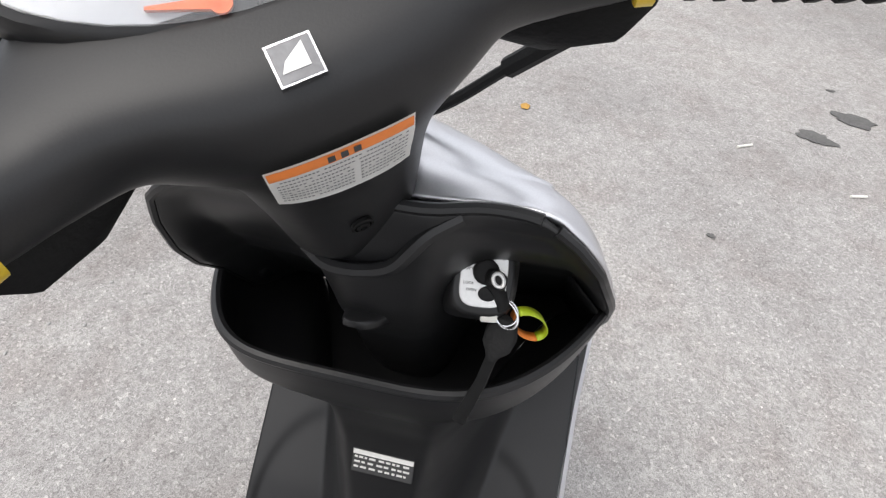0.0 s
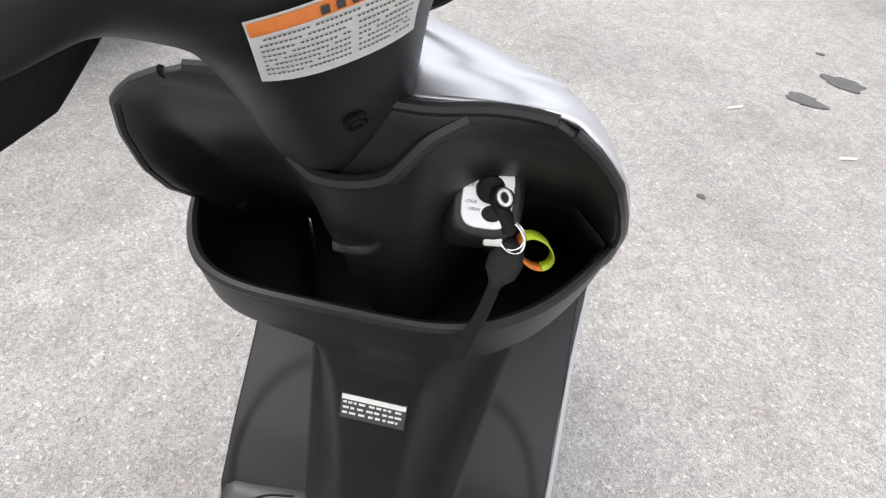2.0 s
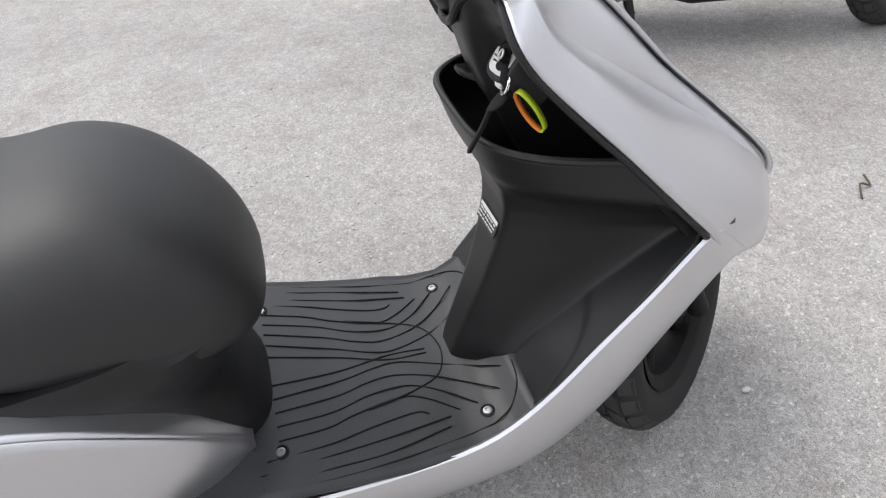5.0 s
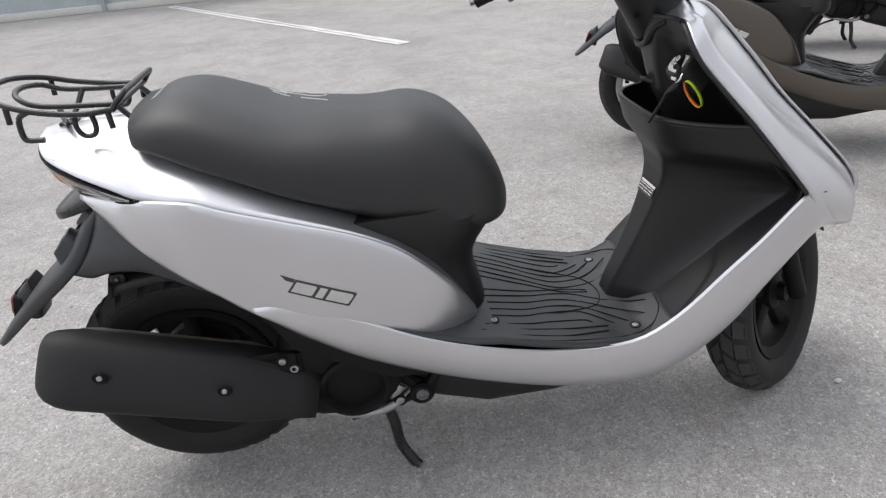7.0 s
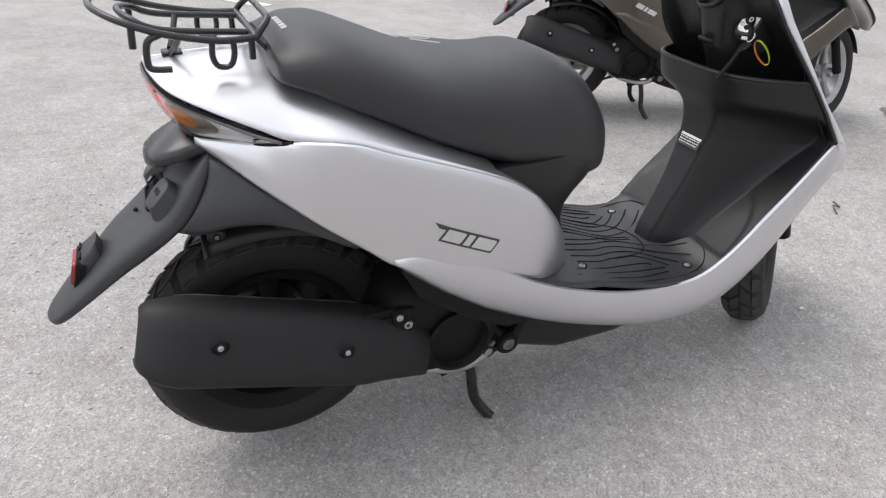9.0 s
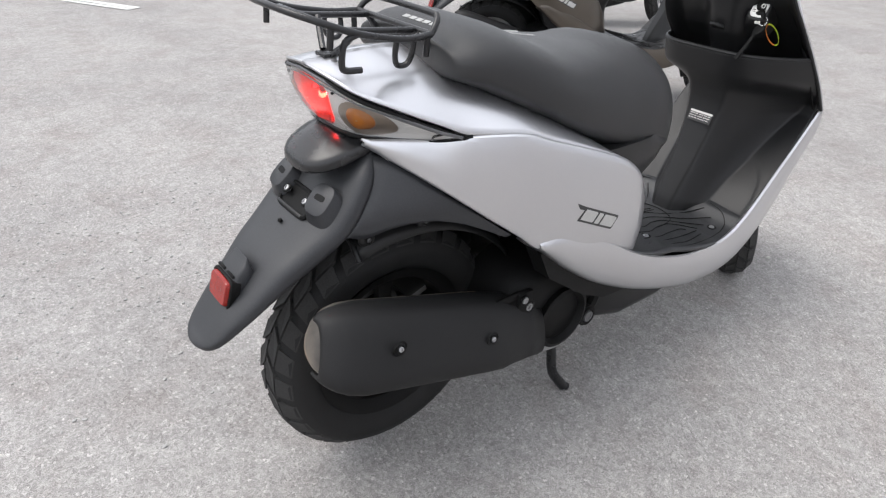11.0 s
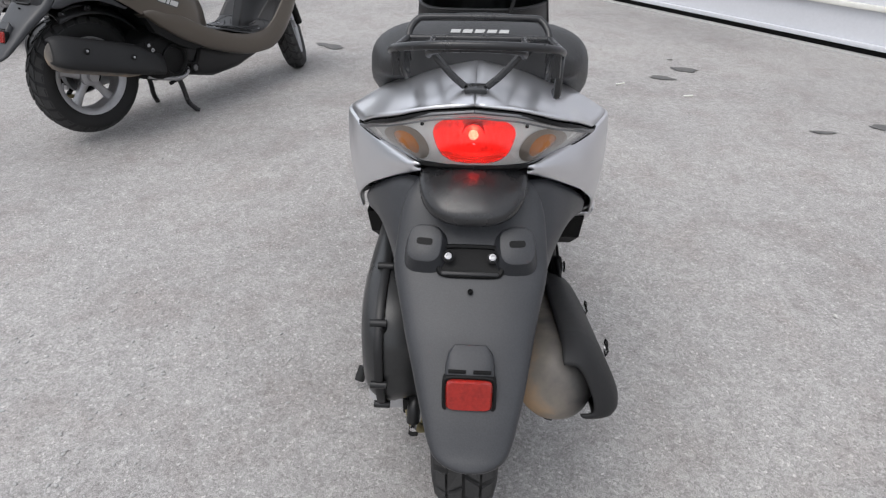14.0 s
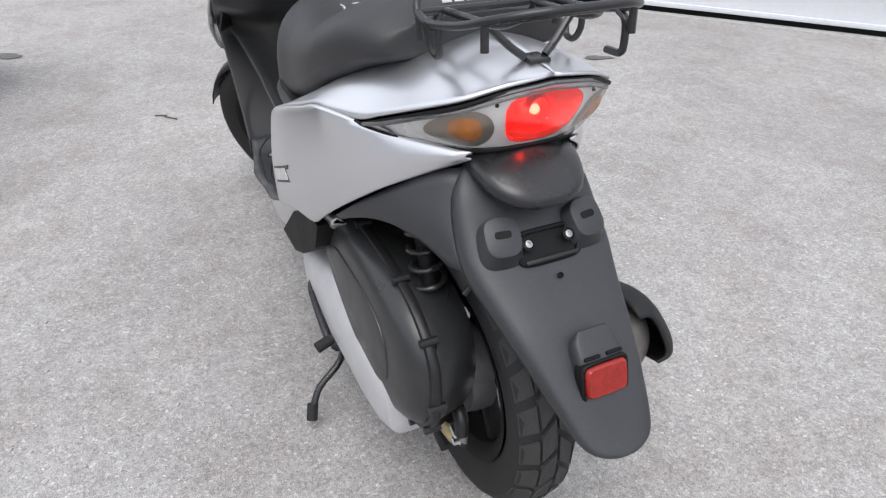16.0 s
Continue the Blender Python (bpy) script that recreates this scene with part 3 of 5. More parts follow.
def build_floor(root):
    rows = []
    for x in np.linspace(0.36, 0.955, 40):
        w = float(np.interp(x, [0.36, 0.45, 0.55, 0.8, 0.95], [0.197, 0.200, 0.195, 0.181, 0.171]))
        tuck = 0.09 * min(1, max(0, (x - 0.82) / 0.12))
        rows.append([(x, y * w * (1 - tuck * (y > 0)), floor_z(x) + 0.006 * (1 - y * y) + 0.003 * abs(y) ** 8) for y in np.linspace(-1, 1, 25)])
    board = part("foot_board", grid_mesh(rows), FOOT_BOARD, root, thick=0.006)

    # moulded grooves drawn as near-black lines, their shade put into the colour
    def shaded_groove(pts):
        part("shaded_groove", tube([(x, y, floor_z(x) + 0.006 * (1 - (y / 0.19) ** 2) + 0.0036) for x, y in pts], 0.0012, 5, 6), ENGINE, board)

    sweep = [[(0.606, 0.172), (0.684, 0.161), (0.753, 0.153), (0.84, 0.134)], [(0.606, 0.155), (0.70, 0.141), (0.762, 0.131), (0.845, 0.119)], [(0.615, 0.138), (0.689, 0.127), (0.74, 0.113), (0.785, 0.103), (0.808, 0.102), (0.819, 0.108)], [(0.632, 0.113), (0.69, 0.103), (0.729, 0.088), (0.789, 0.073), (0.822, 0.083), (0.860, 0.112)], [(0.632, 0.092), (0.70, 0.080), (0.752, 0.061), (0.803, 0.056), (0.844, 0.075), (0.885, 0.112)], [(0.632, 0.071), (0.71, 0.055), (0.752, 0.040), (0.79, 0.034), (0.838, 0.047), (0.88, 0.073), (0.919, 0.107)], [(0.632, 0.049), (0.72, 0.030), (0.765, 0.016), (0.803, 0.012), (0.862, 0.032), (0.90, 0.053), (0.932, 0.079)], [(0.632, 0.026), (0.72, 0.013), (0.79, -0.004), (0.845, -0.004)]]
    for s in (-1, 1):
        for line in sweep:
            shaded_groove([(x, s * y) for x, y in line])
    shaded_groove([(0.745, -0.085), (0.812, -0.066), (0.852, -0.045), (0.867, 0.0), (0.852, 0.045), (0.812, 0.066), (0.745, 0.085)])
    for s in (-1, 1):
        shaded_groove([(0.895, s * 0.150), (0.922, s * 0.140), (0.941, s * 0.115), (0.947, s * 0.082)])
        shaded_groove([(0.648, s * 0.178), (0.72, s * 0.171), (0.80, s * 0.160), (0.86, s * 0.152), (0.895, s * 0.150)])
    for x in (0.632, 0.893):
        for y in (-0.128, 0.122):
            screw((x, y, floor_z(x) + 0.005), (-0.05, 0, 1), 0.0065, board)
    # belly pan below
    rings = []
    for x, z0, z1, w in ((0.45, 0.16, 0.30, 0.09), (0.52, 0.135, 0.30, 0.115), (0.62, 0.108, 0.27, 0.125), (0.75, 0.115, 0.24, 0.125), (0.88, 0.15, 0.22, 0.12), (0.99, 0.2, 0.25, 0.11)):
        rings.append(oval((x, 0, (z0 + z1) / 2), (0, 1, 0), (0, 0, 1), w, (z1 - z0) / 2, 24, 3.5))
    part("belly_pan", loft(rings), PLASTIC, root)


def ease(t):
    t = min(1.0, max(0.0, t))
    return t * t * (3 - 2 * t)


def build_leg_shield(root):
    """Inner shield: the faceted column with its flat wings, the open pocket and the upper panel."""
    zs = [0.262, 0.29, 0.335, 0.40, 0.45, 0.49, 0.515, 0.545, 0.58, 0.61, 0.627]
    xe = [0.94, 0.945, 0.985, 1.055, 1.105, 1.145, 1.148, 1.122, 1.092, 1.066, 1.052]
    ye = [0.17, 0.169, 0.168, 0.167, 0.165, 0.164, 0.167, 0.171, 0.172, 0.168, 0.165]
    xc = [0.878, 0.887, 0.907, 0.935, 0.953, 0.964, 0.967, 0.963, 0.943, 0.934, 0.930]
    wc = [0.068, 0.072, 0.080, 0.096, 0.112, 0.128, 0.139, 0.152, 0.168, 0.175, 0.175]
    rows = []
    for z in np.linspace(0.262, 0.627, 84):
        a, b, c, w = (float(np.interp(z, zs, q)) for q in (xe, ye, xc, wc))
        lip = ease((z - 0.535) / 0.05)
        row = []
        for v in np.linspace(-1, 1, 113):
            y = v * b
            u = min(1, abs(y) / w)
            facet = min(1.0, (1 - u) / 0.70)
            col = facet - 0.10 * math.sin(2 * math.pi * facet) * 0.5
            bowl = 1 - abs(v) ** (5.6 if v > 0 else 3.2)
            back = a - 0.012 * lip * (v > 0)
            k = col * (1 - lip) + bowl * lip
            disc = math.hypot(abs(y) - 0.078, z - 0.312)
            sunk = 0.0032 * ease((0.085 - disc) / 0.005) * (1 - ease(facet / 0.08)) * (1 - lip)
            row.append((back + (c - back) * k + sunk, y * (1 - 0.05 * (1 - lip) * (v > 0)) + 0.005 * (1 - lip) * (z > 0.4) * (z - 0.4) / 0.13 + (0.007 - 0.007 * max(0, v) ** 3) * lip, z))
        rows.append(row)
    shield = part("leg_shield", relax(grid_mesh(rows), 3), PLASTIC, root, thick=0.005)
    rim = [Vector(q) + Vector((0, 0, 0.002)) for q in rows[-1]]
    part("pocket_rim", tube(rim, 0.0045, 8, 1), PLASTIC, shield)
    # pocket floor
    tray = [q for q in rows if q[0][2] > 0.508][0][::3]
    part("pocket_floor", grid_mesh([[(x + 0.004, y * 0.985, z) for x, y, z in tray], [(1.245 - 0.055 * abs(y / 0.175) ** 3, y * 0.93, z - 0.012) for x, y, z in tray]]), PLASTIC, shield)
    # sheets added to close the pocket's bright gaps, near-black as painted shade
    part("shaded_pocket_side", grid_mesh([[(x, 0.140, z), (1.16, 0.125, z)] for x, z in ((1.125, 0.513), (1.085, 0.56), (1.05, 0.583), (1.035, 0.600))]), ENGINE, shield, thick=0.002)
    part("shaded_pocket_side", grid_mesh([[(1.130, -0.163, 0.510), (1.20, -0.120, 0.510)], [(1.090, -0.160, 0.560), (1.16, -0.112, 0.566)], [(1.055, -0.155, 0.606), (1.115, -0.104, 0.620)], [(1.035, -0.148, 0.640), (1.085, -0.096, 0.660)]]), ENGINE, shield, thick=0.002)
    # upper panel: a narrow brow round the edge, the hollow behind it and the steering column in the middle
    prow = []
    zz = [0.51, 0.572, 0.636, 0.664, 0.693, 0.729, 0.757, 0.777, 0.787]
    xb = [1.152, 1.10, 1.046, 1.02, 0.995, 0.966, 0.951, 0.950, 0.952]
    yb = [0.172, 0.168, 0.158, 0.153, 0.147, 0.137, 0.127, 0.108, 0.088]
    xl = [1.11, 1.055, 1.008, 0.982, 0.964, 0.950, 0.942, 0.937, 0.938]
    yl = [0.162, 0.155, 0.153, 0.155, 0.155, 0.152, 0.145, 0.122, 0.095]
    xm = [1.035, 1.0, 0.972, 0.957, 0.947, 0.938, 0.934, 0.935, 0.937]
    for z in np.linspace(0.51, 0.786, 62):
        a, b, al, bl, c = (float(np.interp(z, zz, q)) for q in (xb, yb, xl, yl, xm))
        row = []
        for v in np.linspace(-1, 1, 81):
            e = abs(v)
            y = 0.004 + (v * (b + 0.004) if v < 0 else v * (bl - 0.004))
            edge = a if v < 0 else al
            col = 1 / (1 + (abs(y - 0.002) / 0.047) ** 5)
            deep = (0.006 * ease((0.779 - z) / 0.014) + 0.022 * ease((0.765 - z) / 0.09)) * ease((0.985 - e) / 0.17) * (1 - col)
            row.append((edge + (c - edge) * col + deep - 0.004 * e ** 8, y, z))
        prow.append(row)
    upper = part("upper_panel", grid_mesh(prow), PLASTIC, root, thick=0.004)
    for j in (0, -1):
        part("panel_edge", tube([r[j] for r in prow[::2]], 0.0036, 8, 1), PLASTIC, upper)
    part("panel_brow", tube(prow[-1][::4], 0.0040, 8, 1), PLASTIC, upper)
    part("stem_collar", tube([(0.938, 0.046, 0.742), (0.932, 0.0315, 0.7355), (0.930, 0.0153, 0.7362), (0.930, 0.0, 0.740), (0.930, -0.0118, 0.747), (0.932, -0.0214, 0.760), (0.936, -0.0306, 0.771), (0.944, -0.046, 0.780)], 0.0050, 8, 4), PLASTIC, upper)
    return shield, upper


def steering_frame(turn):
    """Origin and axes of the steered cover: ahead, left and up along the raked head."""
    k = Vector((-0.40, 0, 0.917)).normalized()
    f = Vector((math.cos(radians(turn)), math.sin(radians(turn)), 0))
    f = (f - k * f.dot(k)).normalized()
    return f, k.cross(f), k


def build_handlebar(root, turn, origin, detail=True):
    f, l, k = steering_frame(turn)
    m = basis(Vector(origin), f, l, k)

    def made(bm):
        bm.transform(m)
        return bm

    X, Y, Z = (1, 0, 0), (0, 1, 0), (0, 0, 1)
    rings = [oval((a, 0, c), X, Y, ra, rb, 40, 2.4) for c, a, ra, rb in ((-0.108, 0.0, 0.040, 0.038), (-0.10, 0.0, 0.045, 0.042), (-0.06, 0.0, 0.049, 0.047), (-0.02, 0.0, 0.053, 0.054), (0.0, 0.0, 0.057, 0.060), (0.012, 0.0, 0.060, 0.066), (0.022, 0.0, 0.063, 0.074), (0.032, 0.0, 0.0655, 0.085), (0.041, 0.0, 0.0675, 0.096), (0.055, 0.0, 0.068, 0.104), (0.068, 0.0, 0.064, 0.106))]
    stem = made(loft(rings))
    half = ((0.0, 0.002, 0.067, 0.066, 0.019), (0.03, 0.0, 0.067, 0.062, 0.019), (0.06, -0.005, 0.065, 0.052, 0.021), (0.085, -0.013, 0.061, 0.041, 0.023), (0.105, -0.028, 0.060, 0.030, 0.021), (0.122, -0.045, 0.064, 0.022, 0.018), (0.134, -0.058, 0.068, 0.017, 0.0165))
    rings = [(a, -b, c, d, h) for b, a, c, d, h in half[:0:-1]] + [(a, b, c, d, h) for b, a, c, d, h in half]
    cs = spline([(a, b, c) for a, b, c, d, h in rings], 4)
    ds = spline([(d, h, 0) for a, b, c, d, h in rings], 4)
    bar = made(loft([oval(p, Vector((0.993, 0, 0.12)), Vector((-0.12, 0, 0.993)), q.x, q.y, 36, 3.2) for p, q in zip(cs, ds)]))
    cover = part("handlebar_cover", join(stem, bar), PLASTIC, root, "black plastic handlebar cover, steered to one side")
    weld = cover.modifiers.new("weld", "REMESH")
    weld.mode, weld.voxel_size, weld.use_smooth_shade = "VOXEL", 0.0035, True
    soften = cover.modifiers.new("soften", "SMOOTH")
    soften.factor, soften.iterations = 0.5, 22
    base = m
    m = base @ Matrix.Translation((0.009, 0, 0.003))
    for s in (-1, 1):
        grip = part("grip", made(tube([(-0.070, s * 0.134, 0.066), (-0.105, s * 0.188, 0.071), (-0.138, s * 0.236, 0.072)], 0.0165, 16, 4)), RUBBER, cover)
        for q in range(9):
            w = q / 9
            part("grip_rib", made(tube([(-0.078 - 0.056 * w, s * (0.146 + 0.084 * w), 0.067 + 0.006 * w), (-0.080 - 0.056 * w, s * (0.1495 + 0.084 * w), 0.0672 + 0.006 * w)], 0.0173, 14, 1)), RUBBER, grip)
        part("bar_end", made(tube([(-0.138, s * 0.236, 0.072), (-0.143, s * 0.243, 0.073)], 0.011, 14, 1)), CHROME, grip, "bare metal bar end")
        part("collar", made(tube([(-0.067, s * 0.1295, 0.0632), (-0.0705, s * 0.1355, 0.0642)], 0.0182, 16, 1)), YELLOW, cover, "yellow collar")
        part("switch_housing", made(loft([oval(p, (0.85, -s * 0.5, 0), Z, d, h, 20, 3) for p, d, h in (((-0.008, s * 0.056, 0.036), 0.020, 0.010), ((-0.016, s * 0.074, 0.029), 0.030, 0.018), ((-0.030, s * 0.094, 0.027), 0.033, 0.022), ((-0.048, s * 0.116, 0.036), 0.030, 0.022), ((-0.060, s * 0.130, 0.050), 0.020, 0.016))])), ENGINE, cover)
        lever = part("brake_lever", made(tube([(-0.03, s * 0.118, 0.045), (-0.033, s * 0.150, 0.035), (-0.05, s * 0.185, 0.034), (-0.072, s * 0.215, 0.036)], 0.0055, 8, 4, 0.7)), ENGINE, cover)
        part("lever_tip", made(ball((-0.073, s * 0.2165, 0.036), 0.007, 0.007, 0.007, 12)), ALLOY, lever)
    m = base
    if not detail:
        return cover
    # instrument
    rows = [oval((a, 0, c), (0.86, 0, 0.5), Y, ra, rb, 40, 2.05) for a, c, ra, rb in ((-0.004, 0.090, 0.0670, 0.1062), (-0.004, 0.098, 0.0670, 0.1062), (-0.005, 0.1015, 0.0640, 0.1053), (-0.004, 0.1025, 0.0642, 0.1034), (-0.002, 0.1010, 0.0636, 0.1026))]
    rows = [[p + Vector((0.032, 0, 0.0095)) for p in r] for r in rows]
    meter = part("instrument", made(loft(rows, False)), PLASTIC, cover, thick=0.003)
    part("dial", made(loft([[p for p in oval((0.0295, 0, 0.1105), (0.86, 0, 0.5), Y, 0.0636, 0.1026, 40, 2.05)], [p for p in oval((0.0285, 0, 0.1122), (0.86, 0, 0.5), Y, 0.0632, 0.1022, 40, 2.05)]])), DIAL, meter, "grey speedometer dial")
    dm = face_plane((0.0282, 0, 0.1127), (-0.5, 0, 0.86), (0.86, 0, 0.5))
    part("needle", made(extruded([(-0.0475, -0.0520), (-0.0240, -0.0605), (-0.0225, -0.0560), (-0.0470, -0.0510)], 0.003, dm)), NEEDLE, meter, "orange needle", flat=True)
    part("needle_hub", made(tube([dm @ Vector((-0.0232, -0.0580, 0)), dm @ Vector((-0.0232, -0.0580, 0.003))], 0.0042, 16, 1)), NEEDLE, meter)
    for i in range(9):
        a = radians(200 - i * 27.5)
        p = Vector((math.cos(a) * 0.078, math.sin(a) * 0.036 - 0.005))
        part("dial_mark", made(extruded([(p.x - 0.001, p.y - 0.004), (p.x + 0.001, p.y - 0.004), (p.x + 0.001, p.y + 0.004), (p.x - 0.001, p.y + 0.004)], 0.0012, dm)), WHITE_LABEL, meter, flat=True)
    part("dial_glass", made(loft([oval((0.0262, 0, 0.1148), (0.86, 0, 0.5), Y, 0.0640, 0.1028, 40, 2.05), oval((0.0258, 0, 0.1156), (0.86, 0, 0.5), Y, 0.062, 0.098, 40, 2.05)])), COVER, meter)
    # badge, plain
    bm_ = face_plane((-0.0510, 0.009, 0.0735), (-0.40, 0, 0.92), (0.92, 0, 0.40))
    badge = part("badge", made(extruded([(-0.0085, -0.0078), (0.0085, -0.0078), (0.0085, 0.0078), (-0.0085, 0.0078)], 0.006, bm_)), CHROME, cover, "small silver badge", flat=True)
    part("badge_field", made(extruded([(-0.0077, -0.007), (0.0077, -0.007), (0.0077, 0.007), (-0.0077, 0.007)], 0.0063, bm_)), DULL_STEEL, badge, flat=True)
    part("badge_mark", made(extruded([(-0.006, -0.0035), (0.0045, -0.0035), (0.0045, 0.0055), (-0.0035, 0.0005)], 0.0067, bm_)), WHITE_LABEL, badge, flat=True)
    # warning label wrapped round the stem

    def wrap(name, u0, u1, c0, c1, lift, mat, parent, label=""):
        rows = []
        for i in range(5):
            c = c0 + (c1 - c0) * i / 4
            ra, rb = (float(np.interp(c, [-0.06, -0.02, 0.0, 0.012, 0.022, 0.032, 0.041, 0.055], q)) for q in ([0.049, 0.053, 0.057, 0.060, 0.063, 0.0655, 0.0675, 0.0685], [0.047, 0.054, 0.060, 0.066, 0.074, 0.085, 0.096, 0.106]))
            row = []
            for j in range(13):
                y = 0.005 - 0.068 * (u0 + (u1 - u0) * j / 12)
                row.append((-(ra + lift) * (1 - abs(y / (rb + lift)) ** 2.4) ** (1 / 2.4), y, c))
            rows.append(row)
        return part(name, made(grid_mesh(rows)), mat, parent, label)

    mid = 0.0
    lab = wrap("warning_label", mid - 0.46, mid + 0.46, 0.000, 0.047, 0.0030, WHITE_LABEL, cover, "white warning label with an orange head")
    wrap("orange_band", mid - 0.448, mid + 0.448, 0.0385, 0.0458, 0.0033, ORANGE_LABEL, lab, "orange band")
    for u in (-0.10, -0.02, 0.06):
        wrap("band_mark", mid + u, mid + u + 0.045, 0.0400, 0.0443, 0.0037, INK, lab)
    for r in range(8):
        c = 0.0355 - r * 0.0040
        for u0, u1 in ((-0.42, 0.05), (0.09, 0.42)) if r > 1 else ((-0.42, 0.42),):
            n = int((u1 - u0) * 42)
            for q in range(n):
                a = mid + u0 + (u1 - u0) * q / n
                wrap("text_bar", a, a + (u1 - u0) / n * 0.66, c - 0.0006, c + 0.0006, 0.0034, TEXT_INK, lab) if (q * 7 + r * 3) % 11 else None
    screw(m @ Vector((-0.0502, 0.003, -0.052)), m.to_3x3() @ Vector((-1, 0, -0.1)), 0.0042, cover, ENGINE)
    part("brake_cable", made(tube([(0.03, -0.03, -0.085), (0.003, -0.0687, -0.060), (-0.0125, -0.1052, -0.030), (-0.030, -0.130, 0.0), (-0.0445, -0.134, 0.018), (-0.040, -0.120, 0.045)], 0.0035, 8, 5)), RUBBER, cover)
    part("cable_sleeve", made(tube([(-0.0125, -0.1052, -0.030), (-0.030, -0.130, 0.0)], 0.006, 8, 1)), RUBBER, cover)
    return cover


def build_front_wheel(root, turn, rim_mat):
    k = Vector((-0.34, 0, 0.94)).normalized()
    rot = Matrix.Rotation(radians(turn), 4, k)
    pivot, c = Vector((1.22, 0, 0.21)), Vector((1.242, 0, 0.2045))
    m = Matrix.Translation(pivot) @ rot @ Matrix.Translation(c - pivot)
    build_wheel(root, c, "front", rim_mat, turn=m)
    for s in (-1, 1):
        bm = tube([(0.0, s * 0.066, 0.0), (-0.03, s * 0.066, 0.07), (-0.085, s * 0.06, 0.24)], 0.017, 14, 3)
        bm.transform(m)
        part("fork_leg", bm, ENGINE, root)
    rows = []
    for i in range(15):
        t = radians(20 + 130 * i / 14)
        rows.append([(0.223 * math.cos(t) * (1 - 0.05 * abs(v) ** 3), 0.052 * v, 0.223 * math.sin(t) * (1 - 0.09 * abs(v) ** 3)) for v in np.linspace(-1, 1, 9)])
    bm = grid_mesh(rows)
    bm.transform(m)
    part("front_mudguard", bm, PLASTIC, root, thick=0.003)


LAMP_TOP = [(-0.029, 0, 0.701), (-0.023, -0.05, 0.695), (-0.004, -0.088, 0.680), (0.042, -0.120, 0.660), (0.085, -0.139, 0.641), (0.114, -0.150, 0.632)]
LAMP_LOW = [(0.002, 0, 0.625), (0.004, -0.032, 0.625), (0.013, -0.062, 0.625), (0.05, -0.092, 0.6235), (0.083, -0.121, 0.6245), (0.113, -0.1485, 0.6305)]


def lamp_point(u, v, lift=0.0, flip=False):
    """A place on the lamp: u from the middle to the tip, v from top to bottom."""
    i = min(4, int(u * 5))
    w = u * 5 - i
    a, b = Vector(LAMP_TOP[i]).lerp(LAMP_TOP[i + 1], w), Vector(LAMP_LOW[i]).lerp(LAMP_LOW[i + 1], w)
    p = a.lerp(b, v)
    out = Vector((-1, -1.2 * u, 0)).normalized()
    p = p + out * (lift + 0.008 * math.sin(math.pi * v) * (1 - u))
    return (p.x, -p.y, p.z) if flip else tuple(p)


def lamp_patch(u0, u1, v0, v1, lift, flip, round_=0.0, n=8):
    if round_:
        rows = []
        cu, cv = (u0 + u1) / 2, (v0 + v1) / 2
        for r in (0.05, 0.4, 0.75, 1.0):
            rows.append([lamp_point(cu + (u1 - u0) / 2 * r * math.cos(t), cv + (v1 - v0) / 2 * r * math.sin(t), lift + round_ * (1 - r * r), flip) for t in (2 * math.pi * k / 20 for k in range(20))])
        return grid_mesh(rows, True)
    return grid_mesh([[lamp_point(u0 + (u1 - u0) * i / n, v0 + (v1 - v0) * j / 6, lift, flip) for j in range(7)] for i in range(n + 1)])


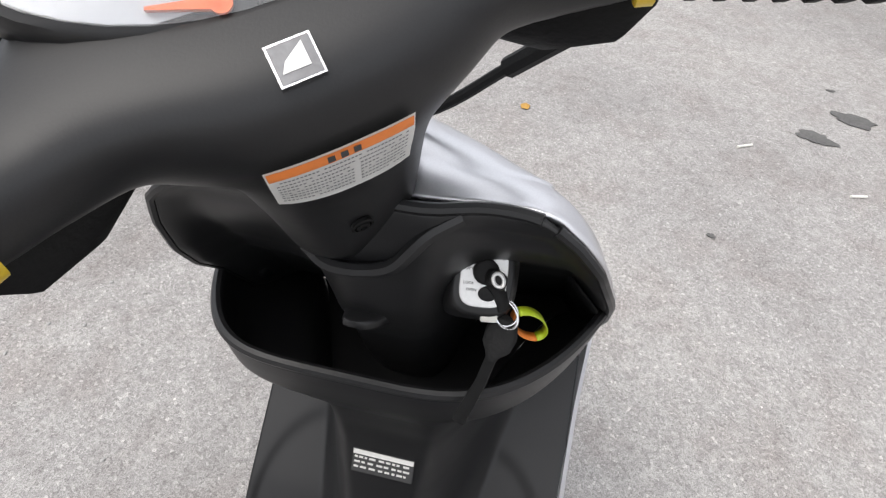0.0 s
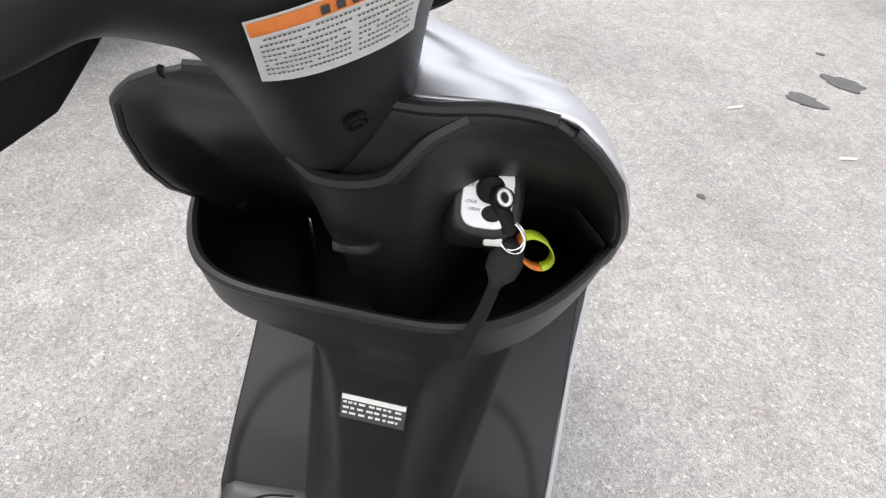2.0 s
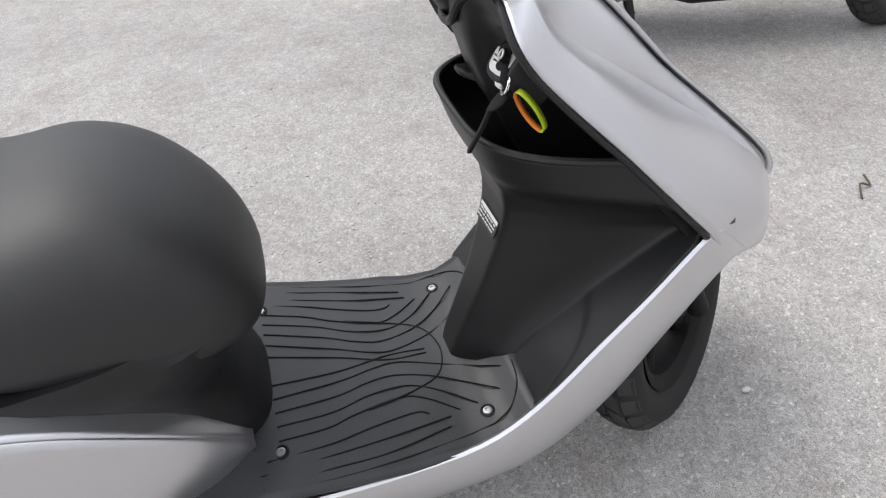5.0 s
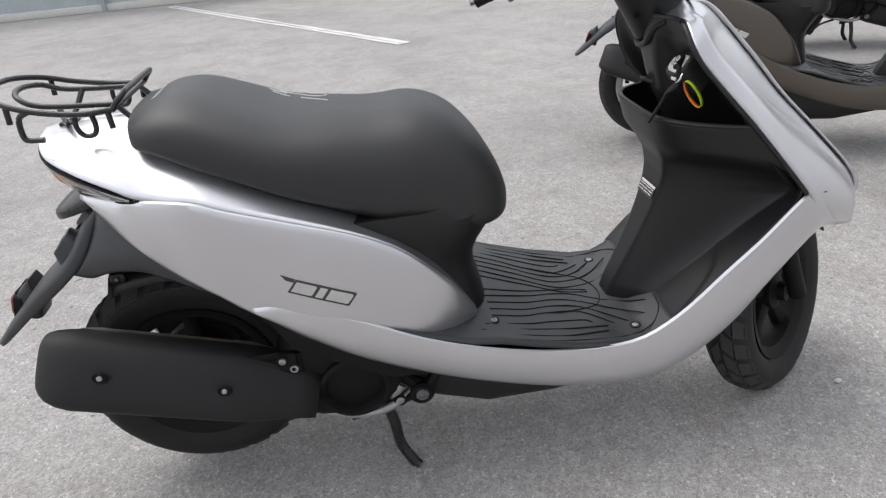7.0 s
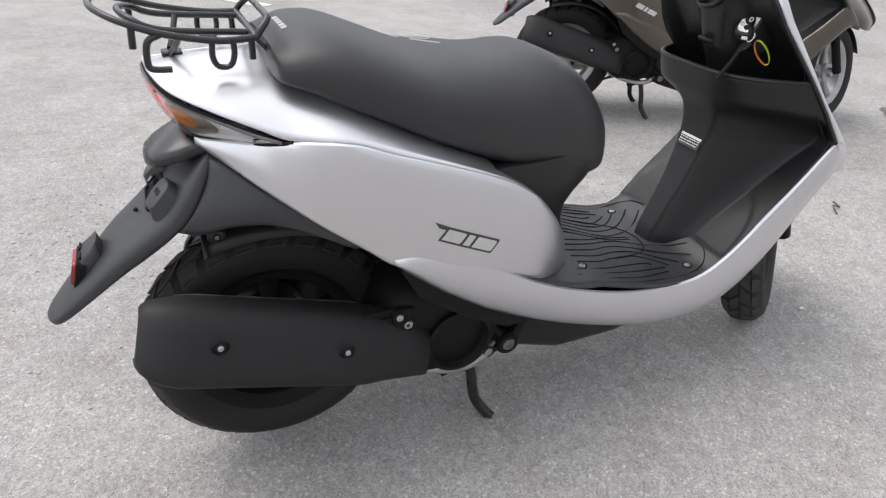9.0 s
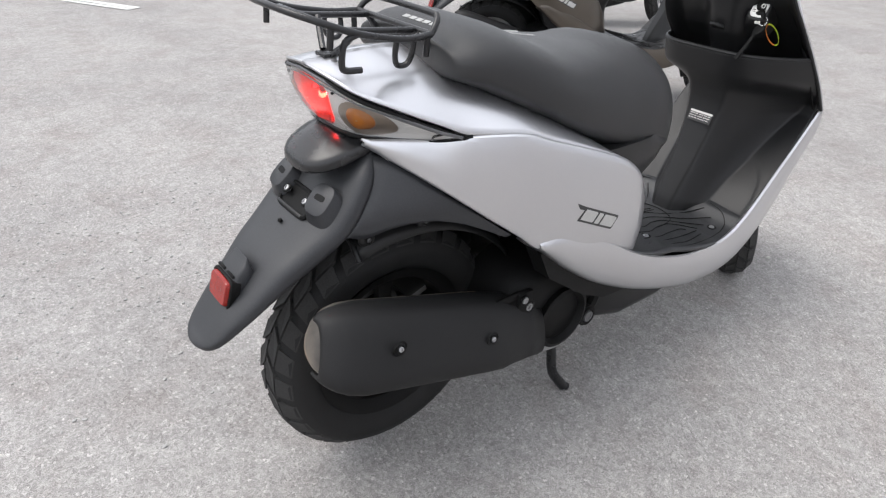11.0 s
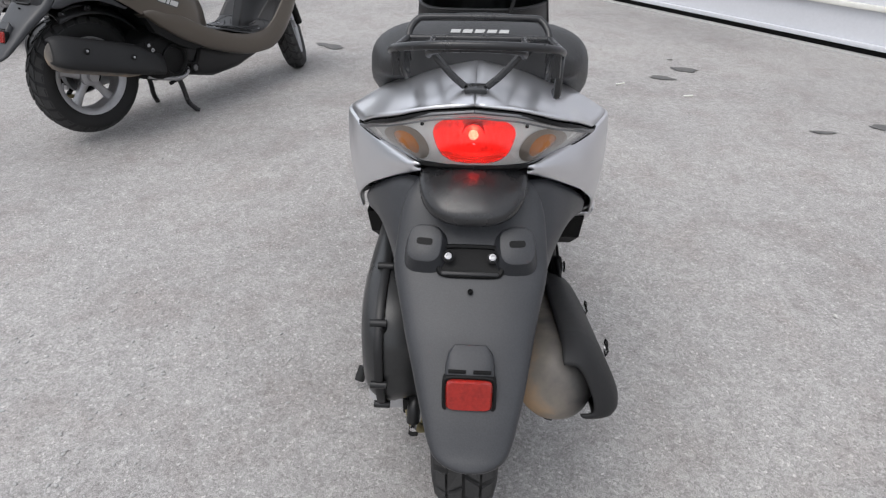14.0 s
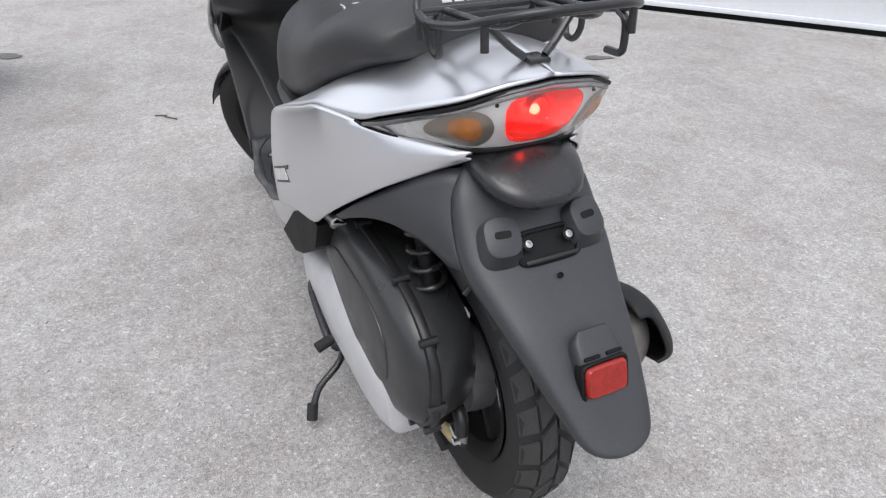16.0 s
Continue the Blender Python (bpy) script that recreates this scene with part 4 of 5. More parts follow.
def build_tail_lamp(root, lit=True):

    def outline(grow, lift, deep):
        ring = []
        for k in range(48):
            t = 2 * math.pi * k / 48
            x, y = math.cos(t), math.sin(t)
            x, y = math.copysign(abs(x) ** 0.55, x), math.copysign(abs(y) ** 0.62, y)
            p = Vector(lamp_point(abs(x) * 0.205 * grow, 0.50 + 0.435 * y * grow, lift, x > 0))
            ring.append(p + Vector((deep, 0, -0.2 * deep)))
        return ring

    frame_ring = []
    for k in range(48):
        t = 2 * math.pi * k / 48
        x, y = math.cos(t), math.sin(t)
        g = 1 / max(abs(x), abs(y))
        frame_ring.append(Vector(lamp_point(abs(x * g) * 0.224, 0.5 + 0.5 * y * g, 0.0, x > 0)))
    lamp = part("tail_lamp", loft([frame_ring, outline(1.0, 0.0, 0.0)], False), REFLECTOR, root, "tail lamp with a lit red middle and amber signals" if lit else "tail lamp")
    for flip in (False, True):
        part("reflector", lamp_patch(0.222, 1, 0, 1, 0, flip, n=20), REFLECTOR, lamp)

    # a hollow red bowl with the bulb in it, under a domed lens
    bowl = loft([outline(1.0, 0.0, 0.0), outline(0.97, 0.0, 0.006), outline(0.86, 0.0, 0.016), outline(0.66, 0.0, 0.024), outline(0.4, 0.0, 0.028), outline(0.05, 0.0, 0.029)], False)
    part("lamp_bowl", bowl, BOWL, lamp)
    if lit:
        part("bulb", ball((-0.003, 0.001, 0.6650), 0.0052, 0.0056, 0.0056), BULB, lamp, "lit bulb")
    part("bulb_shade", grid_mesh([[(-0.0125 + 0.012 * i / 4, 0.001 + 0.0125 * math.cos(t), 0.668 + 0.0125 * math.sin(t)) for t in np.linspace(0.15, math.pi - 0.15, 13)] for i in range(5)]), RED_BAND, lamp, thick=0.001)
    part("red_lens", loft([outline(1.0, 0.0006, 0.0), outline(0.995, 0.0016, 0.0), outline(0.96, 0.0026, 0.0), outline(0.8, 0.0034, 0.0), outline(0.5, 0.0038, 0.0), outline(0.03, 0.0040, 0.0)], False), RED_LENS, lamp, "lit red lens")
    for j in range(3):
        v = 0.77 + 0.05 * j
        part("lens_rib", tube([lamp_point(abs(q) * (0.185 - 0.018 * j), v - 0.11 * q * q * (1 - 0.2 * j), 0.0034, q > 0) for q in np.linspace(-1, 1, 15)], 0.0011, 6, 1), RED_BAND, lamp)
    for flip in (False, True):
        s = -1 if flip else 1
        part("signal_dish", lamp_patch(0.262, 0.60, 0.08, 0.95, 0.0008, flip, 0.0015), DISH, lamp)
        part("amber_lens", lamp_patch(0.325, 0.50, 0.20, 0.78, 0.0016, flip, 0.004), AMBER, lamp, "amber lens")
        part("clear_cover", grid_mesh([[lamp_point(u, v, 0.0065 * (1 - 0.5 * u), flip) for v in np.linspace(0.02, 0.98, 7)] for u in np.linspace(0.0, 0.985, 19)]), COVER, lamp, "clear lens cover")
        part("lamp_frame", tube([(x, y * s, z - 0.002) for x, y, z in LAMP_LOW] + [(0.126, -0.156 * s, 0.6325)], 0.0030, 6, 4), ENGINE, lamp)
        part("lamp_frame", tube([lamp_point(u, -0.02, 0.0035, flip) for u in np.linspace(0, 1, 12)], 0.0022, 6, 2), DULL_STEEL, lamp)
        part("lamp_frame", tube([lamp_point(u, 0.07, 0.0045, flip) for u in np.linspace(0, 0.93, 12)], 0.0011, 6, 2), DULL_STEEL, lamp)
        part("lamp_frame", tube([lamp_point(0.86, 0.0, 0.002, flip), lamp_point(0.8, 0.5, 0.002, flip), lamp_point(0.82, 1.0, 0.002, flip)], 0.0014, 6, 3), ENGINE, lamp)
        part("cover_screw", ball(lamp_point(0.245, 0.12, 0.004, flip), 0.0022, 0.0022, 0.0022, 10), ENGINE, lamp)


def mudguard_skin():
    """Skin of the tail: a crowned strip whose edges turn down, slightly askew at its end."""
    st = [(0.036, 0.601, 0, 0.062, 0.003), (0.020, 0.566, 0, 0.084, 0.021), (-0.002, 0.528, 0, 0.091, 0.028), (-0.030, 0.497, 0, 0.0925, 0.0275), (-0.068, 0.4655, -0.001, 0.082, 0.0275), (-0.097, 0.4447, -0.002, 0.0745, 0.026), (-0.124, 0.424, -0.004, 0.067, 0.0225), (-0.149, 0.4037, -0.0055, 0.060, 0.0195), (-0.1735, 0.3835, -0.0065, 0.052, 0.0165), (-0.189, 0.371, -0.007, 0.0465, 0.0135), (-0.2015, 0.3625, -0.0075, 0.040, 0.010), (-0.210, 0.3575, -0.008, 0.030, 0.008), (-0.2155, 0.3545, -0.008, 0.016, 0.006), (-0.217, 0.3535, -0.008, 0.004, 0.005)]
    rails = []
    for v in (-1, -0.985, -0.93, -0.80, -0.55, -0.25, 0, 0.25, 0.55, 0.80, 0.93, 0.985, 1):
        e = abs(v)
        k = {1: 0.0, 0.985: 0.42, 0.93: 0.66, 0.80: 0.83, 0.55: 0.95, 0.25: 0.995, 0: 1.0}[e]
        rails.append([(x - 0.66 * h * k, y + w * v, z + 0.75 * h * k) for x, z, y, w, h in st])
    return sheet(rails, 4, 2)


def build_fender(root, detail=True):
    fender = part("rear_mudguard", mudguard_skin(), GREY_PLASTIC, root, "faded black plastic mudguard", thick=0.004)
    top = [(0.024, -0.056, 0.598), (0.045, -0.090, 0.591), (0.088, -0.126, 0.560), (0.122, -0.146, 0.534), (0.155, -0.158, 0.509), (0.180, -0.163, 0.490), (0.207, -0.167, 0.470)]
    swell = [(-0.001, -0.089, 0.530), (0.018, -0.102, 0.532), (0.058, -0.122, 0.530), (0.100, -0.139, 0.521), (0.140, -0.153, 0.508), (0.170, -0.160, 0.490), (0.203, -0.165, 0.468)]
    low = [(-0.027, -0.0925, 0.499), (0.001, -0.098, 0.493), (0.036, -0.110, 0.504), (0.082, -0.128, 0.5095), (0.120, -0.145, 0.504), (0.156, -0.155, 0.489), (0.200, -0.162, 0.466)]
    for flip in (False, True):
        part("inner_panel", sheet([top, swell, low], 4, 4, flip), GREY_PLASTIC, root, thick=0.003)
        s = 1 if flip else -1
        m = face_plane((0, s * 0.148, 0), (0, s, 0))
        k = m.to_3x3() @ Vector((1, 0, 0))
        outline = [(x * k.x, z) for x, z in ((0.262, 0.425), (0.292, 0.37), (0.386, 0.305), (0.45, 0.275), (0.54, 0.27), (0.42, 0.37), (0.3, 0.43))]
        part("lower_cover", extruded(outline if k.x > 0 else outline[::-1], 0.034, m), ENGINE, root, flat=True)
    # arch over the tyre, with its turned rear lip and two fixing lugs
    rows = []
    for i in range(21):
        t = radians(8 + 103 * i / 20)
        rows.append([(0.095 + 0.252 * math.cos(t), 0.074 * v, 0.250 + 0.236 * math.sin(t) - 0.030 * abs(v) ** 3.5) for v in np.linspace(-1, 1, 15)])
    arch = part("wheel_arch", grid_mesh(rows), PLASTIC, root, thick=0.003)
    part("arch_lip", tube([rows[-1][j] for j in range(0, 15, 2)], 0.0045, 8, 3), PLASTIC, arch)
    for x, y, z in ((0.022, -0.064, 0.470), (0.118, -0.070, 0.476)):
        part("lug", ball((x, y, z), 0.013, 0.006, 0.010, 14, 3), PLASTIC, arch)
        screw((x, y - 0.006, z), (0, -1, 0.2), 0.0035, arch, DULL_STEEL)
    part("arch_rib", tube([(0.03, -0.058, 0.478), (0.07, -0.060, 0.486), (0.12, -0.060, 0.486)], 0.005, 8, 4), PLASTIC, arch)
    # lamp hood: a visor with a rounded front and a thin turned lip
    rings = []
    for lift, grow, lean in ((-0.0155, 0.90, 0.0), (-0.014, 0.97, 0.0), (-0.010, 1.0, 0.0), (-0.003, 1.0, 0.0), (0.001, 0.975, 0.0), (0.0045, 0.90, 0.0), (0.0085, 0.74, 0.02), (0.0125, 0.50, 0.06), (0.015, 0.2, 0.12)):
        ring = []
        for i in range(33):
            t = math.pi * i / 32
            y, u = math.cos(t), math.sin(t)
            y, u = math.copysign(abs(y) ** 0.72, y), u ** 0.9
            ring.append((0.018 - 0.071 * u * grow - 0.071 * lean, 0.0655 * y * grow, 0.609 - 0.024 * u * grow + lift))
        rings.append([(0.035, 0.0655 * grow, 0.612 + lift)] + ring + [(0.035, -0.0655 * grow, 0.612 + lift)])
    hood = part("number_lamp_hood", loft(rings), HOOD, fender, "scuffed glossy black lamp hood")
    part("hood_lens", block(-0.022, 0.012, -0.030, 0.030, 0.580, 0.590, 0.003), CLEAR, hood)
    if not detail:
        return
    for s in (-1, 1):
        p = Vector((-0.041, s * 0.0545, 0.541))
        pm = face_plane(p, (-0.72, s * 0.10, 0.69))
        pad = loft([oval((0, dy, h), (1, 0, 0), (0, 1, 0), a, b, 24, 3.0) for h, a, b, dy in ((-0.026, 0.030, 0.034, -0.010), (-0.012, 0.026, 0.029, -0.006), (0.002, 0.0215, 0.0235, 0), (0.0045, 0.0205, 0.0225, 0), (0.0055, 0.0185, 0.0205, 0))])
        pad.transform(pm)
        pd = part("bracket_pad", pad, GREY_PLASTIC, fender)
        sl = loft([oval((0, 0.002, h), (1, 0, 0), (0, 1, 0), 0.0098, 0.0043, 14, 4) for h in (0.003, 0.0060)])
        sl.transform(pm)
        part("slot", sl, ENGINE, pd)
    fm = face_plane((-0.0490, 0.0, 0.5235), (-0.70, 0, 0.71))
    rc = loft([oval((0, 0, h), (1, 0, 0), (0, 1, 0), a, b, 28, 5) for h, a, b in ((-0.012, 0.041, 0.021), (0.0005, 0.041, 0.021), (0.0025, 0.039, 0.0195), (0.0015, 0.036, 0.0165), (-0.002, 0.0355, 0.016))])
    rc.transform(fm)
    rec = part("bracket_plate", rc, ENGINE, fender)
    part("plate_lip", (lambda q: (q.transform(fm), q)[1])(block(-0.034, 0.034, -0.0185, -0.0135, -0.004, 0.004, 0.0015)), PLASTIC, rec)
    for s in (-1, 1):
        screw(Vector((-0.0500, s * 0.0263, 0.5300)), (-0.70, 0, 0.71), 0.0048, rec, ALLOY)
    screw(Vector((-0.0770, -0.0014, 0.4985)), (-0.68, 0, 0.73), 0.0022, fender, ENGINE)
    pm = face_plane((-0.1615, -0.0045, 0.4225), (-0.965, 0, 0.262))
    hood_block = loft([oval((0, y, -0.012), (1, 0, 0), (0, 0, 1), a, d, 20, 5) for y, a, d in ((-0.0235, 0.024, 0.016), (-0.021, 0.0275, 0.020), (0.014, 0.0285, 0.022), (0.026, 0.028, 0.017), (0.040, 0.025, 0.006), (0.050, 0.018, 0.001))])
    hood_block.transform(pm)
    holder = part("reflector_holder", hood_block, GREY_PLASTIC, fender)
    part("holder_rim", (lambda q: (q.transform(pm), q)[1])(loft([oval((0, -0.0015, h), (1, 0, 0), (0, 1, 0), a, b, 24, 6) for h, a, b in ((-0.004, 0.0305, 0.0235), (0.0085, 0.0305, 0.0235), (0.0100, 0.0290, 0.0222), (0.0095, 0.0268, 0.0198), (0.003, 0.0265, 0.0194))], True)), ENGINE, holder)
    rb = loft([oval((0, -0.0005, h), (1, 0, 0), (0, 1, 0), a, b, 24, 7) for h, a, b in ((0.001, 0.0262, 0.0185), (0.012, 0.0258, 0.0182), (0.0145, 0.0240, 0.0165))])
    rb.transform(pm)
    part("reflector", rb, RED_REFLEX, holder, "red reflector")
    for s in (-1, 1):
        part("vent_slot", (lambda q: (q.transform(pm), q)[1])(block(s * 0.014 - 0.010, s * 0.014 + 0.010, 0.0235, 0.0275, 0.004, 0.0075, 0.001)), ENGINE, holder)


def build_exhaust(root):
    a, b = Vector((-0.092, -0.128, 0.368)), Vector((0.30, -0.128, 0.248))
    d = (b - a).normalized()
    up = Vector((-d.z, 0, d.x))
    rings = [oval(a + Vector((0, 0.013, -0.004)) + d * s, (0, 1, 0), up, r, r * 1.10, 32, 2.1) for s, r in ((-0.006, 0.004), (-0.005, 0.014), (-0.001, 0.026), (0.008, 0.037), (0.020, 0.0455), (0.034, 0.050), (0.06, 0.0525), (0.30, 0.0525), (0.345, 0.045), (0.37, 0.03))]
    can = part("muffler", loft(rings), MUFFLER, root, "heat-stained exhaust muffler with a dark heat shield")
    part("end_seam", torus(a + Vector((0, 0.013, -0.004)) + d * 0.034, (0, 1, 0), up, 0.0508, 0.0016), MUFFLER, can)
    section = spline([(0.012, 0.0595, 0), (-0.006, 0.060, 0), (-0.022, 0.056, 0), (-0.036, 0.043, 0), (-0.050, 0.021, 0), (-0.062, -0.003, 0), (-0.0685, -0.022, 0), (-0.0675, -0.036, 0), (-0.058, -0.042, 0), (-0.036, -0.044, 0)], 3)
    rows = []
    for s, g, o in ((-0.013, 0.50, 0.004), (-0.011, 0.60, 0.004), (-0.005, 0.72, 0.003), (0.006, 0.84, 0.001), (0.022, 0.935, 0.0), (0.040, 0.99, 0.0), (0.046, 1.0, 0.0), (0.10, 1.0, 0), (0.20, 1.0, 0), (0.28, 1.0, 0), (0.315, 0.99, 0.0), (0.345, 0.95, 0.004), (0.385, 0.90, 0.006), (0.425, 0.86, 0.008)):
        slim = 1.0 if s < 0.30 else 1 - 1.3 * (s - 0.30)
        tall = 0.25 + 0.75 * g if s < 0.1 else g
        rows.append([a + d * s + Vector((0, y * g + o, 0)) + up * (u * tall * (slim if u > 0 else 1)) for y, u, _ in section])
    sh = part("heat_shield", grid_mesh(rows), MATT, can, "dark grey heat shield", thick=0.004)
    for x, z in ((-0.002, 0.3640), (0.174, 0.3035)):
        screw((x, -0.1875, z), (0, -0.9, 0.35), 0.0045, sh, ALLOY)
        part("dimple", lathe([(0.0085, 0.0), (0.0105, -0.0016), (0.0125, 0.0005)], (x, -0.1868, z), 18), ENGINE, sh)
    part("drain_nipple", tube([Vector((-0.073, -0.110, 0.322)), Vector((-0.080, -0.108, 0.310)), Vector((-0.0825, -0.107, 0.306))], 0.0065, 10, 2), ENGINE, can)
    part("exhaust_pipe", tube([(0.27, -0.11, 0.2), (0.34, -0.135, 0.178), (0.42, -0.13, 0.165), (0.49, -0.10, 0.19), (0.51, -0.06, 0.24)], 0.0095, 10, 5), ALLOY, root)
    # stay that carries the muffler
    part("muffler_stay", join(block(0.085, 0.275, -0.150, -0.143, 0.318, 0.336, 0.003), block(0.258, 0.292, -0.156, -0.142, 0.215, 0.335, 0.006)), ENGINE, can)


def build_engine(root):
    rings = [oval((0.36, y, 0.265), (1, 0, 0), (0, 0, 1), rx, rz, 32, 2.6) for y, rx, rz in ((-0.03, 0.12, 0.10), (-0.10, 0.115, 0.098), (-0.138, 0.10, 0.088), (-0.148, 0.085, 0.075))]
    eng = part("engine", loft(rings), ENGINE, root, "black engine shroud")
    part("fan_inlet", lathe([(0.058, -0.144), (0.060, -0.158), (0.054, -0.160), (0.049, -0.150), (0.045, -0.125), (0.001, -0.120)], (0.377, 0, 0.244), 32), ENGINE, eng, thick=0.002)
    part("swing_bracket", join(block(0.2, 0.30, -0.15, -0.135, 0.28, 0.33, 0.006), block(0.27, 0.30, -0.152, -0.13, 0.21, 0.30, 0.005)), ENGINE, eng)
    for x, y, z in ((0.284, -0.154, 0.303), (0.282, -0.154, 0.252), (0.505, -0.122, 0.188), (0.452, -0.128, 0.178), (0.275, -0.153, 0.235)):
        screw((x, y, z), (0, -1, 0), 0.008, eng)
    part("engine_hanger", join(tube([(0.44, -0.10, 0.24), (0.50, -0.115, 0.19), (0.54, -0.11, 0.25)], 0.012, 8, 3), tube([(0.36, -0.12, 0.15), (0.45, -0.12, 0.17), (0.51, -0.118, 0.188)], 0.008, 8, 3)), ENGINE, eng)
    screw((0.493, -0.128, 0.183), (0, -1, 0), 0.013, eng, DULL_STEEL)
    part("pivot_collar", lathe([(0.017, -0.10), (0.022, -0.118), (0.023, -0.126), (0.018, -0.127)], (0.493, 0, 0.183), 24), ENGINE, eng)
    screw((0.268, -0.158, 0.3236), (0, -1, 0), 0.0065, eng, ALLOY)
    screw((0.2505, -0.158, 0.2506), (0, -1, 0), 0.006, eng, CHROME)
    part("rubber_bush", lathe([(0.018, -0.148), (0.017, -0.158), (0.011, -0.160), (0.008, -0.150)], (0.260, 0, 0.276), 20), RUBBER, eng)
    part("cylinder", block(0.42, 0.62, -0.07, 0.07, 0.19, 0.31, 0.01), ENGINE, eng)
    # belt case and air box on the far side
    rings = [oval((x, 0.122, z + 0.012), (0, 1, 0), (0, 0, 1), w * 1.1, h * 1.08, 28, 3) for x, z, w, h in ((0.05, 0.212, 0.012, 0.02), (0.062, 0.212, 0.034, 0.05), (0.10, 0.214, 0.04, 0.066), (0.16, 0.21, 0.042, 0.070), (0.30, 0.205, 0.042, 0.066), (0.42, 0.208, 0.042, 0.078), (0.48, 0.21, 0.038, 0.07), (0.52, 0.212, 0.02, 0.04))]
    case = part("belt_case", loft(rings), CASE, root, "grey alloy belt case")
    loop = spline([(-0.022, 0, 0.315), (-0.012, 0, 0.262), (0.030, 0, 0.224), (0.10, 0, 0.212), (0.20, 0, 0.228), (0.30, 0, 0.275), (0.385, 0, 0.335), (0.395, 0, 0.385), (0.33, 0, 0.428), (0.22, 0, 0.432), (0.11, 0, 0.428), (0.030, 0, 0.405), (-0.012, 0, 0.365), (-0.022, 0, 0.315)], 4)[:-1]
    heart = Vector((0.16, 0, 0.325))

    def slice_at(y, k):
        return [heart + (p - heart) * k + Vector((0, y, 0)) for p in loop]

    box = part("air_box", loft([slice_at(y, k) for y, k in ((0.048, 0.70), (0.054, 0.86), (0.075, 0.95), (0.112, 1.0), (0.132, 0.985), (0.144, 0.93), (0.152, 0.85), (0.157, 0.72), (0.160, 0.50), (0.161, 0.15))]), AIRBOX, root, "black plastic air box")
    part("air_box_flange", loft([slice_at(y, k) for y, k in ((0.117, 0.97), (0.118, 1.035), (0.121, 1.045), (0.127, 1.045), (0.130, 1.035), (0.131, 0.97))], False), PLASTIC, box)
    part("air_box_panel", loft([slice_at(y, k) for y, k in ((0.154, 0.60), (0.1605, 0.58), (0.1625, 0.54), (0.1630, 0.10))]), AIRBOX, box)
    for i in (1, 5, 9, 14, 22, 30, 36, 41, 46):
        p = slice_at(0.124, 1.04)[i]
        part("clip", tube([p - Vector((0, 0.011, 0)), p + Vector((0, 0.012, 0))], 0.0055, 10, 1), PLASTIC, box)
    part("peg", tube([(0.012, 0.110, 0.377), (-0.006, 0.125, 0.378)], 0.007, 12, 1), PLASTIC, box)
    part("breather", tube([(0.02, 0.075, 0.245), (-0.004, 0.078, 0.240), (-0.010, 0.080, 0.215)], 0.010, 10, 3), PLASTIC, box)
    for x in (0.035, 0.060, 0.085):
        part("drain_tooth", block(x - 0.008, x + 0.008, 0.075, 0.100, 0.192, 0.222, 0.003), ENGINE, box)
    kick = part("kick_lever", tube([(0.44, 0.158, 0.21), (0.42, 0.168, 0.205), (0.36, 0.172, 0.185), (0.315, 0.172, 0.165)], 0.0075, 10, 3), BLACK_STEEL, root)
    part("kick_pedal", tube([(0.315, 0.165, 0.166), (0.308, 0.196, 0.160)], 0.010, 10, 1), RUBBER, kick)
    # shock
    helix = [(0.115 - 0.06 * i / 90, 0.088 + 0.021 * math.cos(i * 0.5), 0.53 - 0.16 * i / 90 + 0.021 * math.sin(i * 0.5) * 0.3) for i in range(91)]
    helix = [(0.115 - 0.06 * i / 90 + 0.021 * math.sin(i * 0.5), y, 0.53 - 0.16 * i / 90) for i, (x, y, z) in enumerate(helix)]
    shock = part("shock_absorber", tube([(0.12, 0.088, 0.545), (0.05, 0.088, 0.355)], 0.011, 12, 1), ENGINE, root)
    part("coil_spring", tube(helix, 0.0040, 8, 1), BLACK_STEEL, shock)
    part("brake_drum", lathe([(0.001, 0.05), (0.05, 0.05), (0.068, 0.046), (0.072, 0.03), (0.072, 0.01)], (0.09, 0, 0.24), 32), DULL_STEEL, root)
    part("hose", tube([(0.03, 0.09, 0.20), (0.015, 0.082, 0.185), (0.03, 0.07, 0.160), (0.06, 0.068, 0.152), (0.08, 0.07, 0.145)], 0.0075, 10, 5), HOSE, root)
    arm = part("brake_arm", tube([(0.03, 0.058, 0.21), (0.022, 0.06, 0.175), (0.03, 0.056, 0.145)], 0.007, 8, 3, 0.6), ALLOY, root)
    part("brake_nut", tube([(0.025, 0.056, 0.146), (0.042, 0.056, 0.142)], 0.007, 6, 1), CHROME, arm)
    part("drain_tube", tube([(0.075, 0.085, 0.175), (0.05, 0.085, 0.155), (0.028, 0.085, 0.148)], 0.008, 10, 2), RUBBER, root)
    for z in (0.19, 0.205):
        part("fitting", tube([(0.02, 0.08, z), (0.0, 0.082, z - 0.004)], 0.005, 8, 1), CHROME, root)


